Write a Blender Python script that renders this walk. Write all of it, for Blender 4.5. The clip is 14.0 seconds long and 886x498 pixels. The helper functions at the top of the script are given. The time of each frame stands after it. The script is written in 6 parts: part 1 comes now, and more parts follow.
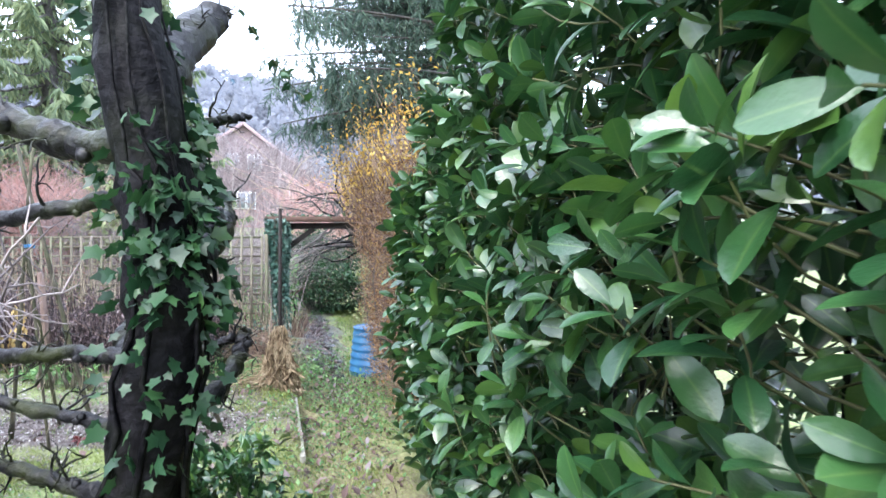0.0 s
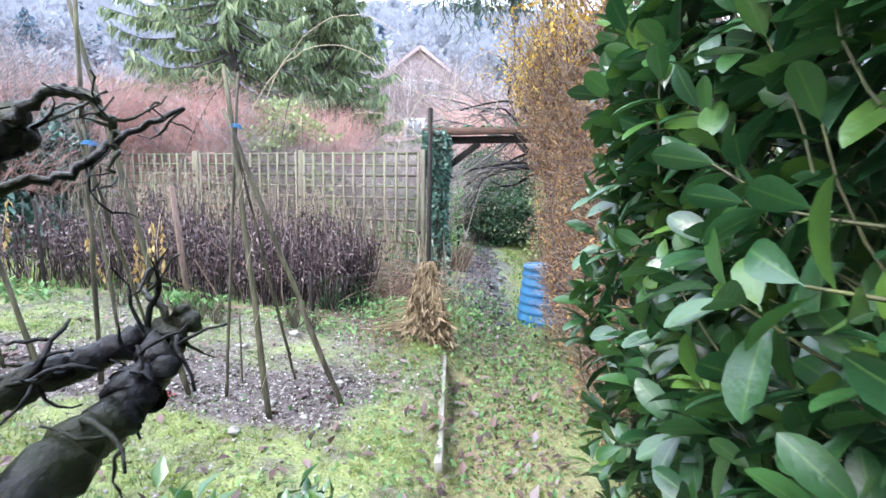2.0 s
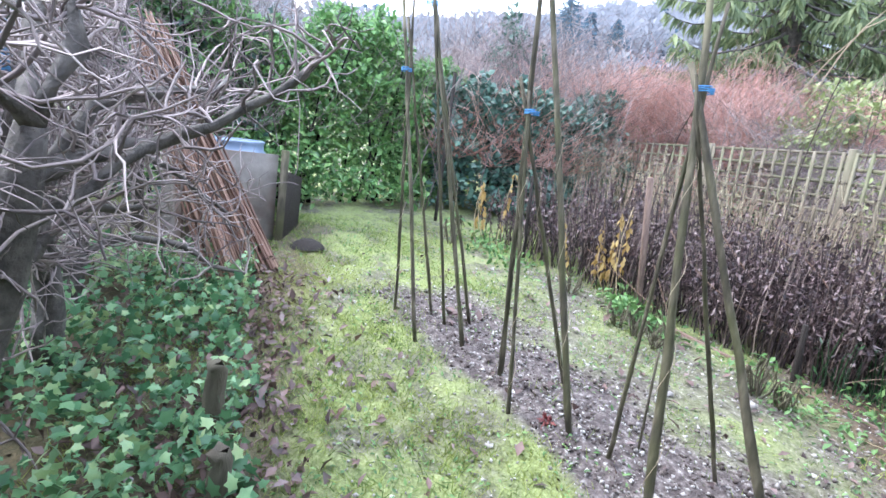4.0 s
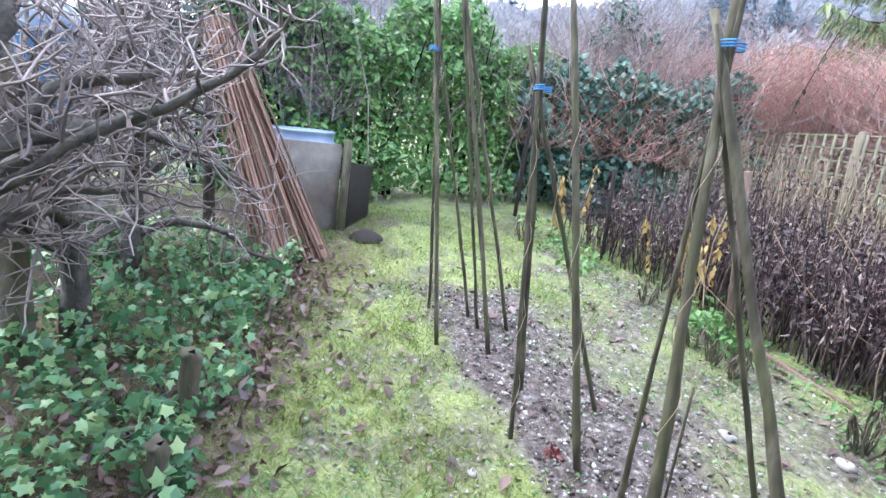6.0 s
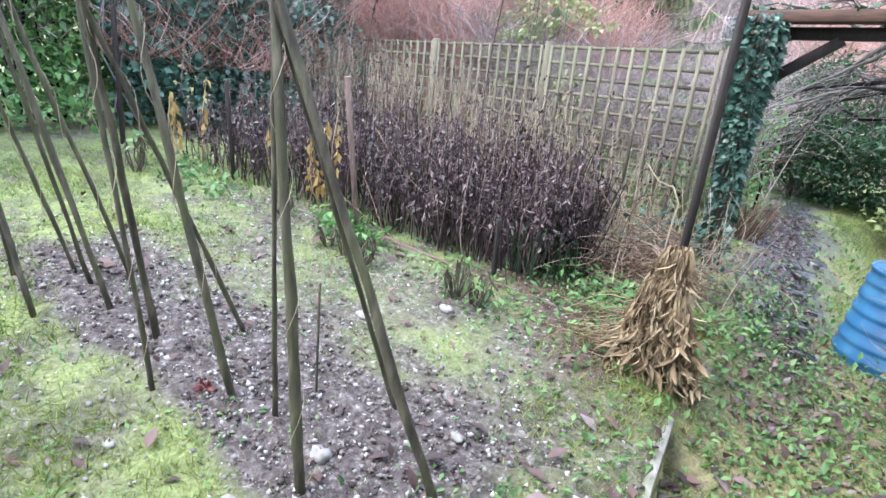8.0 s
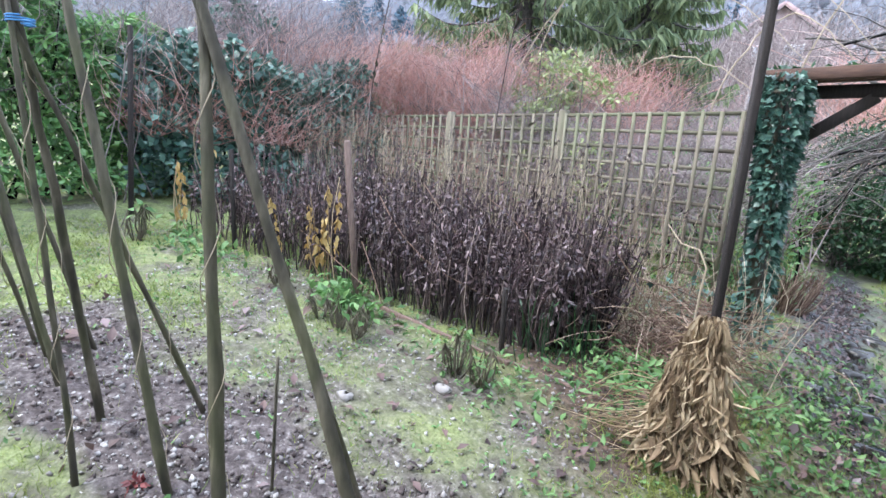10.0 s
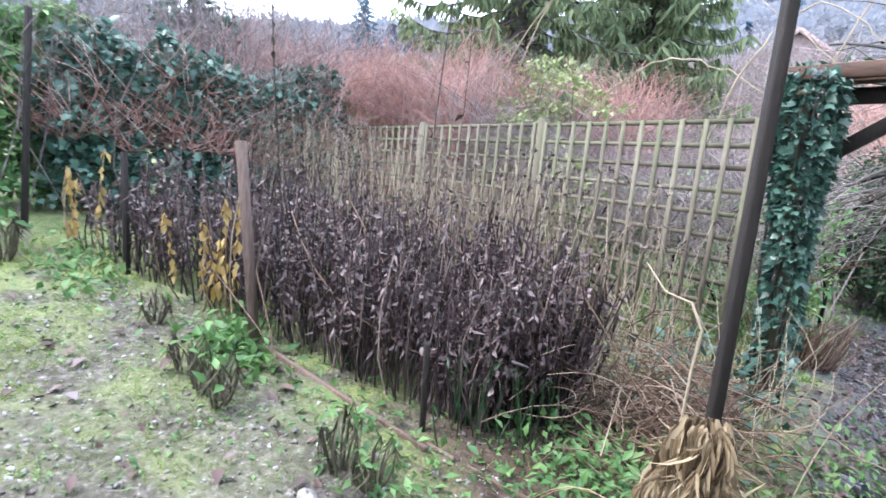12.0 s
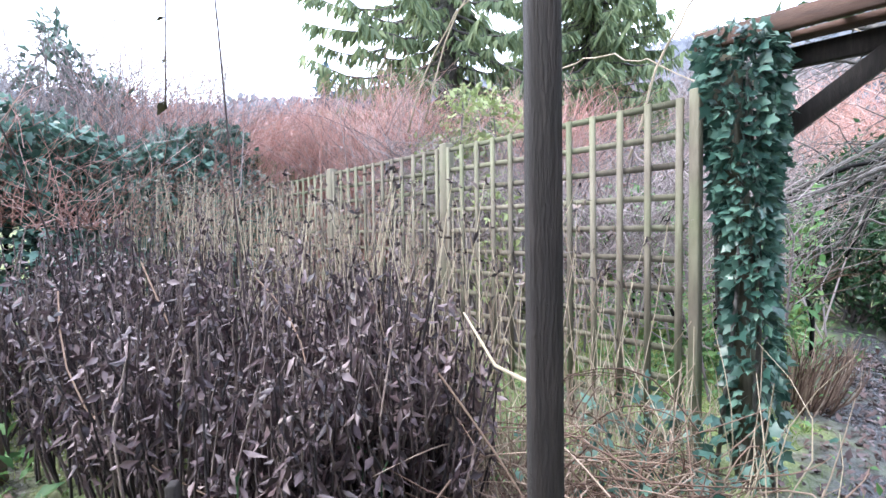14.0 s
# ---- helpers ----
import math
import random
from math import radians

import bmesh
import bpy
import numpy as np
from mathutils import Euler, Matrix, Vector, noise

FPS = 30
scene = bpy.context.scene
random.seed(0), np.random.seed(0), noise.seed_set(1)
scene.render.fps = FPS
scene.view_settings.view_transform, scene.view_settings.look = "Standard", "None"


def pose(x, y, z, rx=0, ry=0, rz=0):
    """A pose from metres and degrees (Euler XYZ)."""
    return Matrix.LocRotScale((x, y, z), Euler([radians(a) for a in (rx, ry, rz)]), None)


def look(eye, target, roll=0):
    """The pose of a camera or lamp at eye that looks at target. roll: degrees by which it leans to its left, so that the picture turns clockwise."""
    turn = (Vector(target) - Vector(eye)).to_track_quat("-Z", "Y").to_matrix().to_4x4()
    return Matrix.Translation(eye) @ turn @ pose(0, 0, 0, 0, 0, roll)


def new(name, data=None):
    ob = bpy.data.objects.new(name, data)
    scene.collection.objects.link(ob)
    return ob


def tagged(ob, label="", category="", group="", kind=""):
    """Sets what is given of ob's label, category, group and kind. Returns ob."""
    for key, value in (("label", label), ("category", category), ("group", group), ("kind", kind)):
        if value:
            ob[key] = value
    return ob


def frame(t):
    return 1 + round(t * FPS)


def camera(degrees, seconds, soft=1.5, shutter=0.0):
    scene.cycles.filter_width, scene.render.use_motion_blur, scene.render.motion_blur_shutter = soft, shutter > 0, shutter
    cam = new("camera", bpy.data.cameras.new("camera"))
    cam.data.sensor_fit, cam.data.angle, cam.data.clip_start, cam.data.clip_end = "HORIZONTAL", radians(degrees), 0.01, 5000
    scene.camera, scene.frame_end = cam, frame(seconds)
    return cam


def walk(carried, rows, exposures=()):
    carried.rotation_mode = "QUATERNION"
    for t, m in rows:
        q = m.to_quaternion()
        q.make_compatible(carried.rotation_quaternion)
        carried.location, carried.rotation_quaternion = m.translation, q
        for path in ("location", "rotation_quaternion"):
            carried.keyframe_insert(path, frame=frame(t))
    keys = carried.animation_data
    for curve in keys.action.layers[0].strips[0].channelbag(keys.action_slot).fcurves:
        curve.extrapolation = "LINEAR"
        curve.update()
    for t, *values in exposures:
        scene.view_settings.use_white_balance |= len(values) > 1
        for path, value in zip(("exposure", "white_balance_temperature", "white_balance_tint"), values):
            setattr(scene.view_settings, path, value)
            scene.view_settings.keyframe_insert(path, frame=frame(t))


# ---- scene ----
cam = camera(80.7, 14.0, soft=1.5, shutter=0.15)
METRES, EYE, TILT, LEAN, TURN = 6.4, 1.96, 0.0, 0.0, 0.0
ROWS = [
    (0.0, 0.0, 0.0, 0.0, -0.0, 0.0, -0.0),
    (0.5, 0.0027, 0.0699, -0.0115, 4.13, 4.84, 2.9),
    (1.0, -0.0157, 0.1464, -0.0118, 9.47, 4.92, 2.43),
    (1.5, -0.0289, 0.217, -0.0213, 13.87, -1.28, 1.46),
    (2.0, -0.0417, 0.2723, -0.0238, 19.0, -7.65, -0.73),
    (2.5, -0.0635, 0.3296, -0.025, 22.99, -5.09, -1.39),
    (3.0, -0.0772, 0.3741, -0.0258, 37.07, -3.95, -3.14),
    (3.5, -0.1056, 0.4007, -0.0221, 58.07, -4.75, -6.3),
    (4.0, -0.1132, 0.4293, -0.0261, 73.2, -11.57, -6.45),
    (6.5, -0.1429, 0.5458, -0.0241, 87.74, -13.46, -6.14),
    (7.0, -0.1423, 0.5545, -0.0243, 71.63, -18.89, -5.59),
    (7.5, -0.1361, 0.5588, -0.0238, 55.64, -20.77, -5.17),
    (8.0, -0.1333, 0.5574, -0.0236, 49.45, -19.0, -5.02),
    (10.5, -0.164, 0.6431, -0.0487, 54.3, -8.43, -3.82),
    (11.0, -0.1879, 0.6835, -0.0536, 57.88, -6.97, -5.02),
    (11.5, -0.1995, 0.7203, -0.055, 60.37, -6.54, -5.25),
    (12.0, -0.2101, 0.7556, -0.0497, 53.78, -8.5, -5.48),
    (12.5, -0.2307, 0.7934, -0.0524, 47.09, -10.66, -5.19),
    (13.0, -0.2307, 0.8321, -0.0681, 47.94, -8.56, -0.39),
    (13.5, -0.2369, 0.8764, -0.0638, 49.77, -4.53, 1.34),
    (14.0, -0.2537, 0.9258, -0.0642, 51.87, -2.24, 0.88),
]
walk(cam, [(t, pose(0, 0, EYE, TILT, LEAN, TURN) @ pose(METRES * x, METRES * y, METRES * z, 90 + pitch, roll, yaw)) for t, x, y, z, yaw, pitch, roll in ROWS],
     exposures=[(0.0, 1.92), (1.2, 2.02), (2.0, 2.05), (3.0, 1.75), (4.0, 1.95), (6.5, 1.9), (8.0, 1.85), (11.0, 1.58), (12.0, 1.8), (14.0, 1.97)])

# ---- world and light: a white overcast winter sky ----
world = bpy.data.worlds.new("overcast_sky")
scene.world = world
world.use_nodes = True
wn, wl = world.node_tree.nodes, world.node_tree.links
sky = wn.new("ShaderNodeTexSky")
sky.sky_type = "NISHITA"
sky.sun_disc = False
sky.sun_elevation, sky.sun_rotation = radians(38), radians(-150)
sky.air_density, sky.dust_density, sky.ozone_density = 1.0, 4.0, 1.0
cloud = wn.new("ShaderNodeMix")
cloud.data_type = "RGBA"
cloud.inputs[0].default_value = 0.82
cloud.inputs[7].default_value = (9.2, 10.6, 13.6, 1)
wl.new(sky.outputs[0], cloud.inputs[6])
wl.new(cloud.outputs[2], wn["Background"].inputs[0])
wn["Background"].inputs[1].default_value = 0.135
sun = new("sun", bpy.data.lights.new("sun", "SUN"))
sun.data.energy, sun.data.angle, sun.data.color = 1.4, radians(25), (1.0, 0.98, 0.95)
sun.matrix_world = look((0, 0, 20), (6, 10, 0))

# ---- materials ----
def ramp_mat(name, stops, rough=0.7, scale=12.0, detail=6.0, bump=0.3, bump_scale=60.0, island=0.0, obj=0.0, spec=0.5,
             stretch=(1, 1, 1), second=None, second_scale=2.0, second_amount=0.5, trans=0.0, metal=0.0, rib=None):
    """Procedural surface: fine grain through a colour ramp, blotches at a larger scale, random shade per piece, fine relief."""
    m = bpy.data.materials.new(name)
    m.use_nodes = True
    n, l = m.node_tree.nodes, m.node_tree.links
    b = n["Principled BSDF"]
    b.inputs["Roughness"].default_value = rough
    b.inputs["Specular IOR Level"].default_value = spec
    b.inputs["Metallic"].default_value = metal
    co = n.new("ShaderNodeTexCoord")
    mp = n.new("ShaderNodeMapping")
    mp.inputs["Scale"].default_value = stretch
    l.new(co.outputs["Object"], mp.inputs[0])
    tx = n.new("ShaderNodeTexNoise")
    tx.inputs["Scale"].default_value, tx.inputs["Detail"].default_value = scale, detail
    l.new(mp.outputs[0], tx.inputs["Vector"])
    fac = tx.outputs["Fac"]
    for kind, amount in (("island", island), ("obj", obj)):
        if amount:
            src = n.new("ShaderNodeNewGeometry").outputs["Random Per Island"] if kind == "island" else n.new("ShaderNodeObjectInfo").outputs["Random"]
            mx = n.new("ShaderNodeMix")
            mx.inputs[0].default_value = amount
            l.new(fac, mx.inputs[2])
            l.new(src, mx.inputs[3])
            fac = mx.outputs[0]
    rp = n.new("ShaderNodeValToRGB")
    while len(rp.color_ramp.elements) < len(stops):
        rp.color_ramp.elements.new(0.5)
    for e, (p, c) in zip(rp.color_ramp.elements, stops):
        e.position, e.color = p, (*c, 1)
    l.new(fac, rp.inputs[0])
    col = rp.outputs[0]
    if second:
        t2 = n.new("ShaderNodeTexNoise")
        t2.inputs["Scale"].default_value, t2.inputs["Detail"].default_value = second_scale, 4
        l.new(co.outputs["Object"], t2.inputs["Vector"])
        mr = n.new("ShaderNodeMapRange")
        mr.inputs[1].default_value, mr.inputs[2].default_value = 0.45, 0.65
        mr.inputs[4].default_value = second_amount
        l.new(t2.outputs["Fac"], mr.inputs[0])
        mx = n.new("ShaderNodeMix")
        mx.data_type = "RGBA"
        l.new(mr.outputs[0], mx.inputs[0])
        l.new(col, mx.inputs[6])
        mx.inputs[7].default_value = (*second, 1)
        col = mx.outputs[2]
    if rib:
        # a paler midrib, from the leaf mesh's own "rib" values
        ra = n.new("ShaderNodeAttribute")
        ra.attribute_name = "rib"
        rm = n.new("ShaderNodeMapRange")
        rm.inputs[1].default_value, rm.inputs[2].default_value, rm.inputs[4].default_value = 0.88, 0.99, 0.8
        l.new(ra.outputs["Fac"], rm.inputs[0])
        mx = n.new("ShaderNodeMix")
        mx.data_type = "RGBA"
        l.new(rm.outputs[0], mx.inputs[0])
        l.new(col, mx.inputs[6])
        mx.inputs[7].default_value = (*rib, 1)
        col = mx.outputs[2]
    l.new(col, b.inputs["Base Color"])
    if bump:
        t3 = n.new("ShaderNodeTexNoise")
        t3.inputs["Scale"].default_value, t3.inputs["Detail"].default_value = bump_scale, 5
        l.new(mp.outputs[0], t3.inputs["Vector"])
        bp = n.new("ShaderNodeBump")
        bp.inputs["Strength"].default_value, bp.inputs["Distance"].default_value = bump, 0.01
        l.new(t3.outputs["Fac"], bp.inputs["Height"])
        l.new(bp.outputs[0], b.inputs["Normal"])
    if trans:
        tr = n.new("ShaderNodeBsdfTranslucent")
        l.new(col, tr.inputs[0])
        ms = n.new("ShaderNodeMixShader")
        ms.inputs[0].default_value = trans
        l.new(b.outputs[0], ms.inputs[1])
        l.new(tr.outputs[0], ms.inputs[2])
        l.new(ms.outputs[0], n["Material Output"].inputs[0])
    return m


def leafy(name, stops, rough=0.45, trans=0.25, spec=0.5, second=None, amount=0.4, sscale=1.5, rib=None):
    return ramp_mat(name, stops, rough=rough, scale=30, bump=0.15, bump_scale=90, island=0.75, spec=spec, trans=trans,
                    second=second, second_amount=amount, second_scale=sscale, rib=rib)


M_LAUREL = leafy("laurel_leaf", [(0.1, (0.011, 0.046, 0.018)), (0.4, (0.023, 0.080, 0.026)), (0.7, (0.042, 0.115, 0.030)), (0.92, (0.09, 0.17, 0.026)), (0.99, (0.30, 0.29, 0.03))], rough=0.3, trans=0.14, spec=0.8, rib=(0.085, 0.16, 0.045))
M_LAUREL_ONE = ramp_mat("laurel_leaf_near", [(0.1, (0.011, 0.046, 0.018)), (0.4, (0.020, 0.070, 0.024)), (0.7, (0.036, 0.105, 0.028)), (0.97, (0.075, 0.16, 0.025))], rough=0.28, scale=30, bump=0.25, bump_scale=14, obj=0.75, spec=0.8, trans=0.1, rib=(0.085, 0.16, 0.045))
M_LSTEM = ramp_mat("laurel_stem", [(0.3, (0.05, 0.045, 0.025)), (0.7, (0.12, 0.13, 0.05))], rough=0.7)
M_IVY = leafy("ivy_leaf", [(0.1, (0.010, 0.036, 0.017)), (0.5, (0.020, 0.066, 0.027)), (0.85, (0.036, 0.098, 0.032)), (1.0, (0.10, 0.165, 0.045))], rough=0.45, trans=0.2)
M_IVYBLUE = leafy("old_ivy_leaf", [(0.1, (0.022, 0.062, 0.05)), (0.5, (0.048, 0.115, 0.092)), (0.9, (0.13, 0.23, 0.18))], rough=0.34, trans=0.15)
M_GROUNDIVY = leafy("ground_ivy_leaf", [(0.05, (0.03, 0.10, 0.05)), (0.35, (0.08, 0.21, 0.10)), (0.66, (0.18, 0.34, 0.17)), (0.85, (0.28, 0.40, 0.18)), (1.0, (0.24, 0.13, 0.08))], rough=0.33, trans=0.25)
M_HEDGE = leafy("hedge_leaf", [(0.05, (0.04, 0.115, 0.045)), (0.5, (0.11, 0.25, 0.08)), (0.9, (0.23, 0.40, 0.14))], rough=0.36, trans=0.25)
M_SPRUCE = leafy("spruce_needles", [(0.05, (0.09, 0.135, 0.08)), (0.5, (0.16, 0.215, 0.11)), (0.95, (0.28, 0.33, 0.17))], rough=0.7, trans=0.4)
M_SPRUCENEAR = leafy("near_spruce_needles", [(0.05, (0.04, 0.075, 0.06)), (0.5, (0.08, 0.135, 0.105)), (0.95, (0.15, 0.22, 0.16))], rough=0.6, trans=0.4)
M_YELLOWSHRUB = leafy("yellow_green_leaf", [(0.05, (0.15, 0.20, 0.08)), (0.5, (0.27, 0.33, 0.14)), (0.95, (0.42, 0.46, 0.24))], rough=0.5, trans=0.35)
M_BROWNLEAF = leafy("dry_hedge_leaf", [(0.05, (0.07, 0.04, 0.03)), (0.4, (0.20, 0.115, 0.07)), (0.75, (0.36, 0.22, 0.10)), (1.0, (0.50, 0.37, 0.13))], rough=0.7, trans=0.3, spec=0.2)
M_BROWNTWIG = ramp_mat("dry_hedge_twig", [(0.2, (0.08, 0.05, 0.04)), (0.6, (0.20, 0.135, 0.105)), (0.9, (0.40, 0.31, 0.25))], rough=0.85, island=0.7, spec=0.15)
M_DARKPLANT = leafy("frosted_dahlia_leaf", [(0.05, (0.012, 0.008, 0.011)), (0.42, (0.05, 0.03, 0.038)), (0.70, (0.15, 0.10, 0.105)), (0.92, (0.30, 0.235, 0.235)), (1.0, (0.42, 0.36, 0.33))], rough=0.45, trans=0.1)
M_DARKSTEM = ramp_mat("dead_stem", [(0.2, (0.016, 0.011, 0.013)), (0.55, (0.06, 0.04, 0.042)), (0.9, (0.25, 0.195, 0.175))], rough=0.75, island=0.8)
M_TANSTALK = ramp_mat("tan_stalk", [(0.1, (0.20, 0.15, 0.12)), (0.5, (0.34, 0.28, 0.21)), (0.95, (0.50, 0.44, 0.33))], rough=0.85, island=0.8, spec=0.2)
M_STRAW = ramp_mat("straw", [(0.1, (0.11, 0.075, 0.048)), (0.5, (0.33, 0.245, 0.155)), (0.95, (0.56, 0.46, 0.32))], rough=0.8, island=0.85, spec=0.25, trans=0.2)
M_PINKTWIG = ramp_mat("red_twig", [(0.1, (0.36, 0.18, 0.155)), (0.5, (0.58, 0.33, 0.29)), (0.95, (0.68, 0.51, 0.48))], rough=0.8, island=0.8, spec=0.2, trans=0.2)
M_GREYTWIG = ramp_mat("grey_twig", [(0.1, (0.10, 0.085, 0.09)), (0.5, (0.24, 0.20, 0.205)), (0.95, (0.44, 0.38, 0.38))], rough=0.8, island=0.7, spec=0.25)
M_BARK = ramp_mat("wet_bark", [(0.25, (0.002, 0.002, 0.003)), (0.5, (0.005, 0.0045, 0.006)), (0.78, (0.02, 0.018, 0.022))], rough=0.55, spec=0.1, scale=28, bump=1.0, bump_scale=38, second=(0.016, 0.02, 0.008), second_scale=6, second_amount=0.3)
M_LIMB = ramp_mat("wet_limb_bark", [(0.25, (0.003, 0.003, 0.004)), (0.5, (0.008, 0.0075, 0.0095)), (0.78, (0.04, 0.038, 0.045))], rough=0.42, spec=0.22, scale=30, bump=1.0, bump_scale=42, second=(0.045, 0.055, 0.014), second_scale=7, second_amount=0.45)
M_BARKGREY = ramp_mat("grey_bark", [(0.25, (0.03, 0.028, 0.028)), (0.6, (0.10, 0.09, 0.085)), (0.9, (0.22, 0.2, 0.18))], rough=0.75, scale=20, bump=0.8)
M_POLE = ramp_mat("mossy_hazel_pole", [(0.25, (0.022, 0.019, 0.014)), (0.5, (0.066, 0.058, 0.040)), (0.8, (0.19, 0.165, 0.12))], rough=0.8, scale=24, bump=0.6, stretch=(1, 1, 0.25), second=(0.085, 0.095, 0.035), second_scale=4, second_amount=0.5)
M_TRELLIS = ramp_mat("weathered_trellis_wood", [(0.25, (0.07, 0.058, 0.045)), (0.5, (0.13, 0.112, 0.085)), (0.8, (0.22, 0.195, 0.15))], rough=0.85, scale=9, bump=0.5, stretch=(3, 3, 0.6), second=(0.14, 0.17, 0.085), second_scale=1.5, second_amount=0.45, obj=0.35)
M_POSTDARK = ramp_mat("dark_post_wood", [(0.25, (0.008, 0.006, 0.006)), (0.55, (0.016, 0.011, 0.010)), (0.85, (0.036, 0.027, 0.024))], rough=0.8, scale=14, bump=0.6, stretch=(6, 6, 0.7))
M_STAKE = ramp_mat("brown_stake_wood", [(0.25, (0.10, 0.065, 0.055)), (0.6, (0.19, 0.13, 0.11)), (0.85, (0.27, 0.2, 0.17))], rough=0.75, scale=14, bump=0.5, stretch=(6, 6, 0.7))
M_BEAM = ramp_mat("red_brown_beam", [(0.25, (0.05, 0.024, 0.016)), (0.55, (0.12, 0.058, 0.038)), (0.85, (0.27, 0.15, 0.09))], rough=0.7, scale=8, bump=0.5, stretch=(0.6, 5, 5), obj=0.4)
M_CANE = ramp_mat("bean_cane", [(0.1, (0.065, 0.032, 0.024)), (0.45, (0.16, 0.083, 0.06)), (0.8, (0.27, 0.165, 0.125)), (1.0, (0.45, 0.33, 0.26))], rough=0.65, scale=10, bump=0.4, stretch=(4, 4, 0.5), obj=0.6, island=0.4)
M_RUST = ramp_mat("rusty_sheet", [(0.25, (0.08, 0.07, 0.065)), (0.55, (0.17, 0.155, 0.145)), (0.8, (0.28, 0.265, 0.25))], rough=0.7, scale=5, bump=0.3, second=(0.11, 0.055, 0.04), second_scale=2.2, second_amount=0.8)
M_BARREL = ramp_mat("blue_plastic", [(0.3, (0.015, 0.085, 0.20)), (0.6, (0.025, 0.125, 0.27)), (0.9, (0.06, 0.19, 0.33))], rough=0.45, scale=6, bump=0.15, second=(0.05, 0.16, 0.26), second_scale=3, second_amount=0.5)
M_DRUM = ramp_mat("pale_blue_plastic", [(0.3, (0.13, 0.19, 0.30)), (0.7, (0.24, 0.32, 0.46))], rough=0.4, scale=4, bump=0.1)
M_BOARD = ramp_mat("grey_edging_board", [(0.25, (0.16, 0.15, 0.13)), (0.6, (0.30, 0.29, 0.26)), (0.85, (0.45, 0.44, 0.41))], rough=0.85, scale=10, bump=0.5, second=(0.18, 0.22, 0.10), second_scale=3, second_amount=0.5)
M_GRASS = leafy("grass_blade", [(0.05, (0.06, 0.11, 0.035)), (0.45, (0.15, 0.235, 0.07)), (0.8, (0.31, 0.375, 0.11)), (1.0, (0.50, 0.48, 0.25))], rough=0.6, trans=0.35, spec=0.25, second=(0.30, 0.30, 0.10), amount=0.5, sscale=0.9)
M_WEED = leafy("weed_leaf", [(0.05, (0.045, 0.11, 0.04)), (0.5, (0.10, 0.22, 0.07)), (0.95, (0.21, 0.35, 0.13))], rough=0.5, trans=0.3)
M_LITTER = leafy("fallen_leaf", [(0.05, (0.03, 0.021, 0.024)), (0.4, (0.085, 0.05, 0.048)), (0.72, (0.17, 0.105, 0.095)), (0.9, (0.22, 0.19, 0.21)), (1.0, (0.44, 0.23, 0.12))], rough=0.6, trans=0.1)
M_STONE = leafy("pebble", [(0.05, (0.10, 0.09, 0.09)), (0.5, (0.24, 0.225, 0.22)), (0.85, (0.42, 0.41, 0.40)), (1.0, (0.70, 0.69, 0.67))], rough=0.75, trans=0.0)
M_CLOD = leafy("soil_crumb", [(0.05, (0.045, 0.036, 0.036)), (0.5, (0.11, 0.092, 0.09)), (1.0, (0.24, 0.21, 0.20))], rough=0.95, trans=0.0, spec=0.1)
# brick and tile paled towards mauve: distance haze in the base colour
M_HAZEBRICK = ramp_mat("haze_tinted_brick", [(0.3, (0.25, 0.175, 0.18)), (0.7, (0.31, 0.225, 0.225))], rough=0.9, scale=6, bump=0)
M_HAZEROOF = ramp_mat("haze_tinted_roof_tile", [(0.3, (0.23, 0.195, 0.22)), (0.7, (0.29, 0.25, 0.27))], rough=0.9, scale=5, bump=0)
M_WHITE = ramp_mat("white_paint", [(0.3, (0.70, 0.71, 0.74)), (0.7, (0.80, 0.81, 0.83))], rough=0.5, bump=0)
M_PANE = ramp_mat("window_pane", [(0.3, (0.22, 0.25, 0.30)), (0.7, (0.34, 0.38, 0.44))], rough=0.1, bump=0, scale=2)
M_TWINE = ramp_mat("blue_twine", [(0.3, (0.03, 0.17, 0.42)), (0.7, (0.07, 0.30, 0.60))], rough=0.6, scale=80)
# distance haze is put into these far tree colours: pale and bluish
M_HAZEWOOD = leafy("haze_tinted_wood", [(0.05, (0.245, 0.262, 0.30)), (0.5, (0.27, 0.282, 0.315)), (0.95, (0.295, 0.305, 0.33))], rough=0.95, trans=0.5, spec=0.0)
M_HAZEFIR = leafy("haze_tinted_fir", [(0.05, (0.07, 0.115, 0.165)), (0.5, (0.10, 0.16, 0.21)), (0.95, (0.15, 0.215, 0.26))], rough=0.95, trans=0, spec=0.0)

# ---- mesh helpers ----
def mesh_of(name, V, F, mat, smooth=False):
    V, F = np.asarray(V, dtype=np.float32), np.asarray(F, dtype=np.int32)
    me = bpy.data.meshes.new(name)
    me.vertices.add(len(V))
    me.vertices.foreach_set("co", V.ravel())
    me.loops.add(F.size)
    me.loops.foreach_set("vertex_index", F.ravel())
    me.polygons.add(len(F))
    me.polygons.foreach_set("loop_start", np.arange(0, F.size, F.shape[1], dtype=np.int32))
    me.polygons.foreach_set("loop_total", np.full(len(F), F.shape[1], dtype=np.int32))
    me.update(calc_edges=True)
    me.validate()
    if smooth:
        me.polygons.foreach_set("use_smooth", np.ones(len(me.polygons), dtype=bool))
    if mat:
        me.materials.append(mat)
    return me


def part(name, VF, material, parent=None, label="", smooth=False, kind=""):
    """One mesh object under a thing; its vertices are in world metres and the thing's own place is taken off."""
    V, F = VF
    V = np.asarray(V, dtype=float)
    if parent is not None:
        up, off = parent, np.zeros(3)
        while up is not None:
            off += np.array(up.location)
            up = up.parent
        V = V - off
    ob = new(name, mesh_of(name, V, F, material, smooth))
    ob.parent = parent
    return tagged(ob, label, "", "", kind)


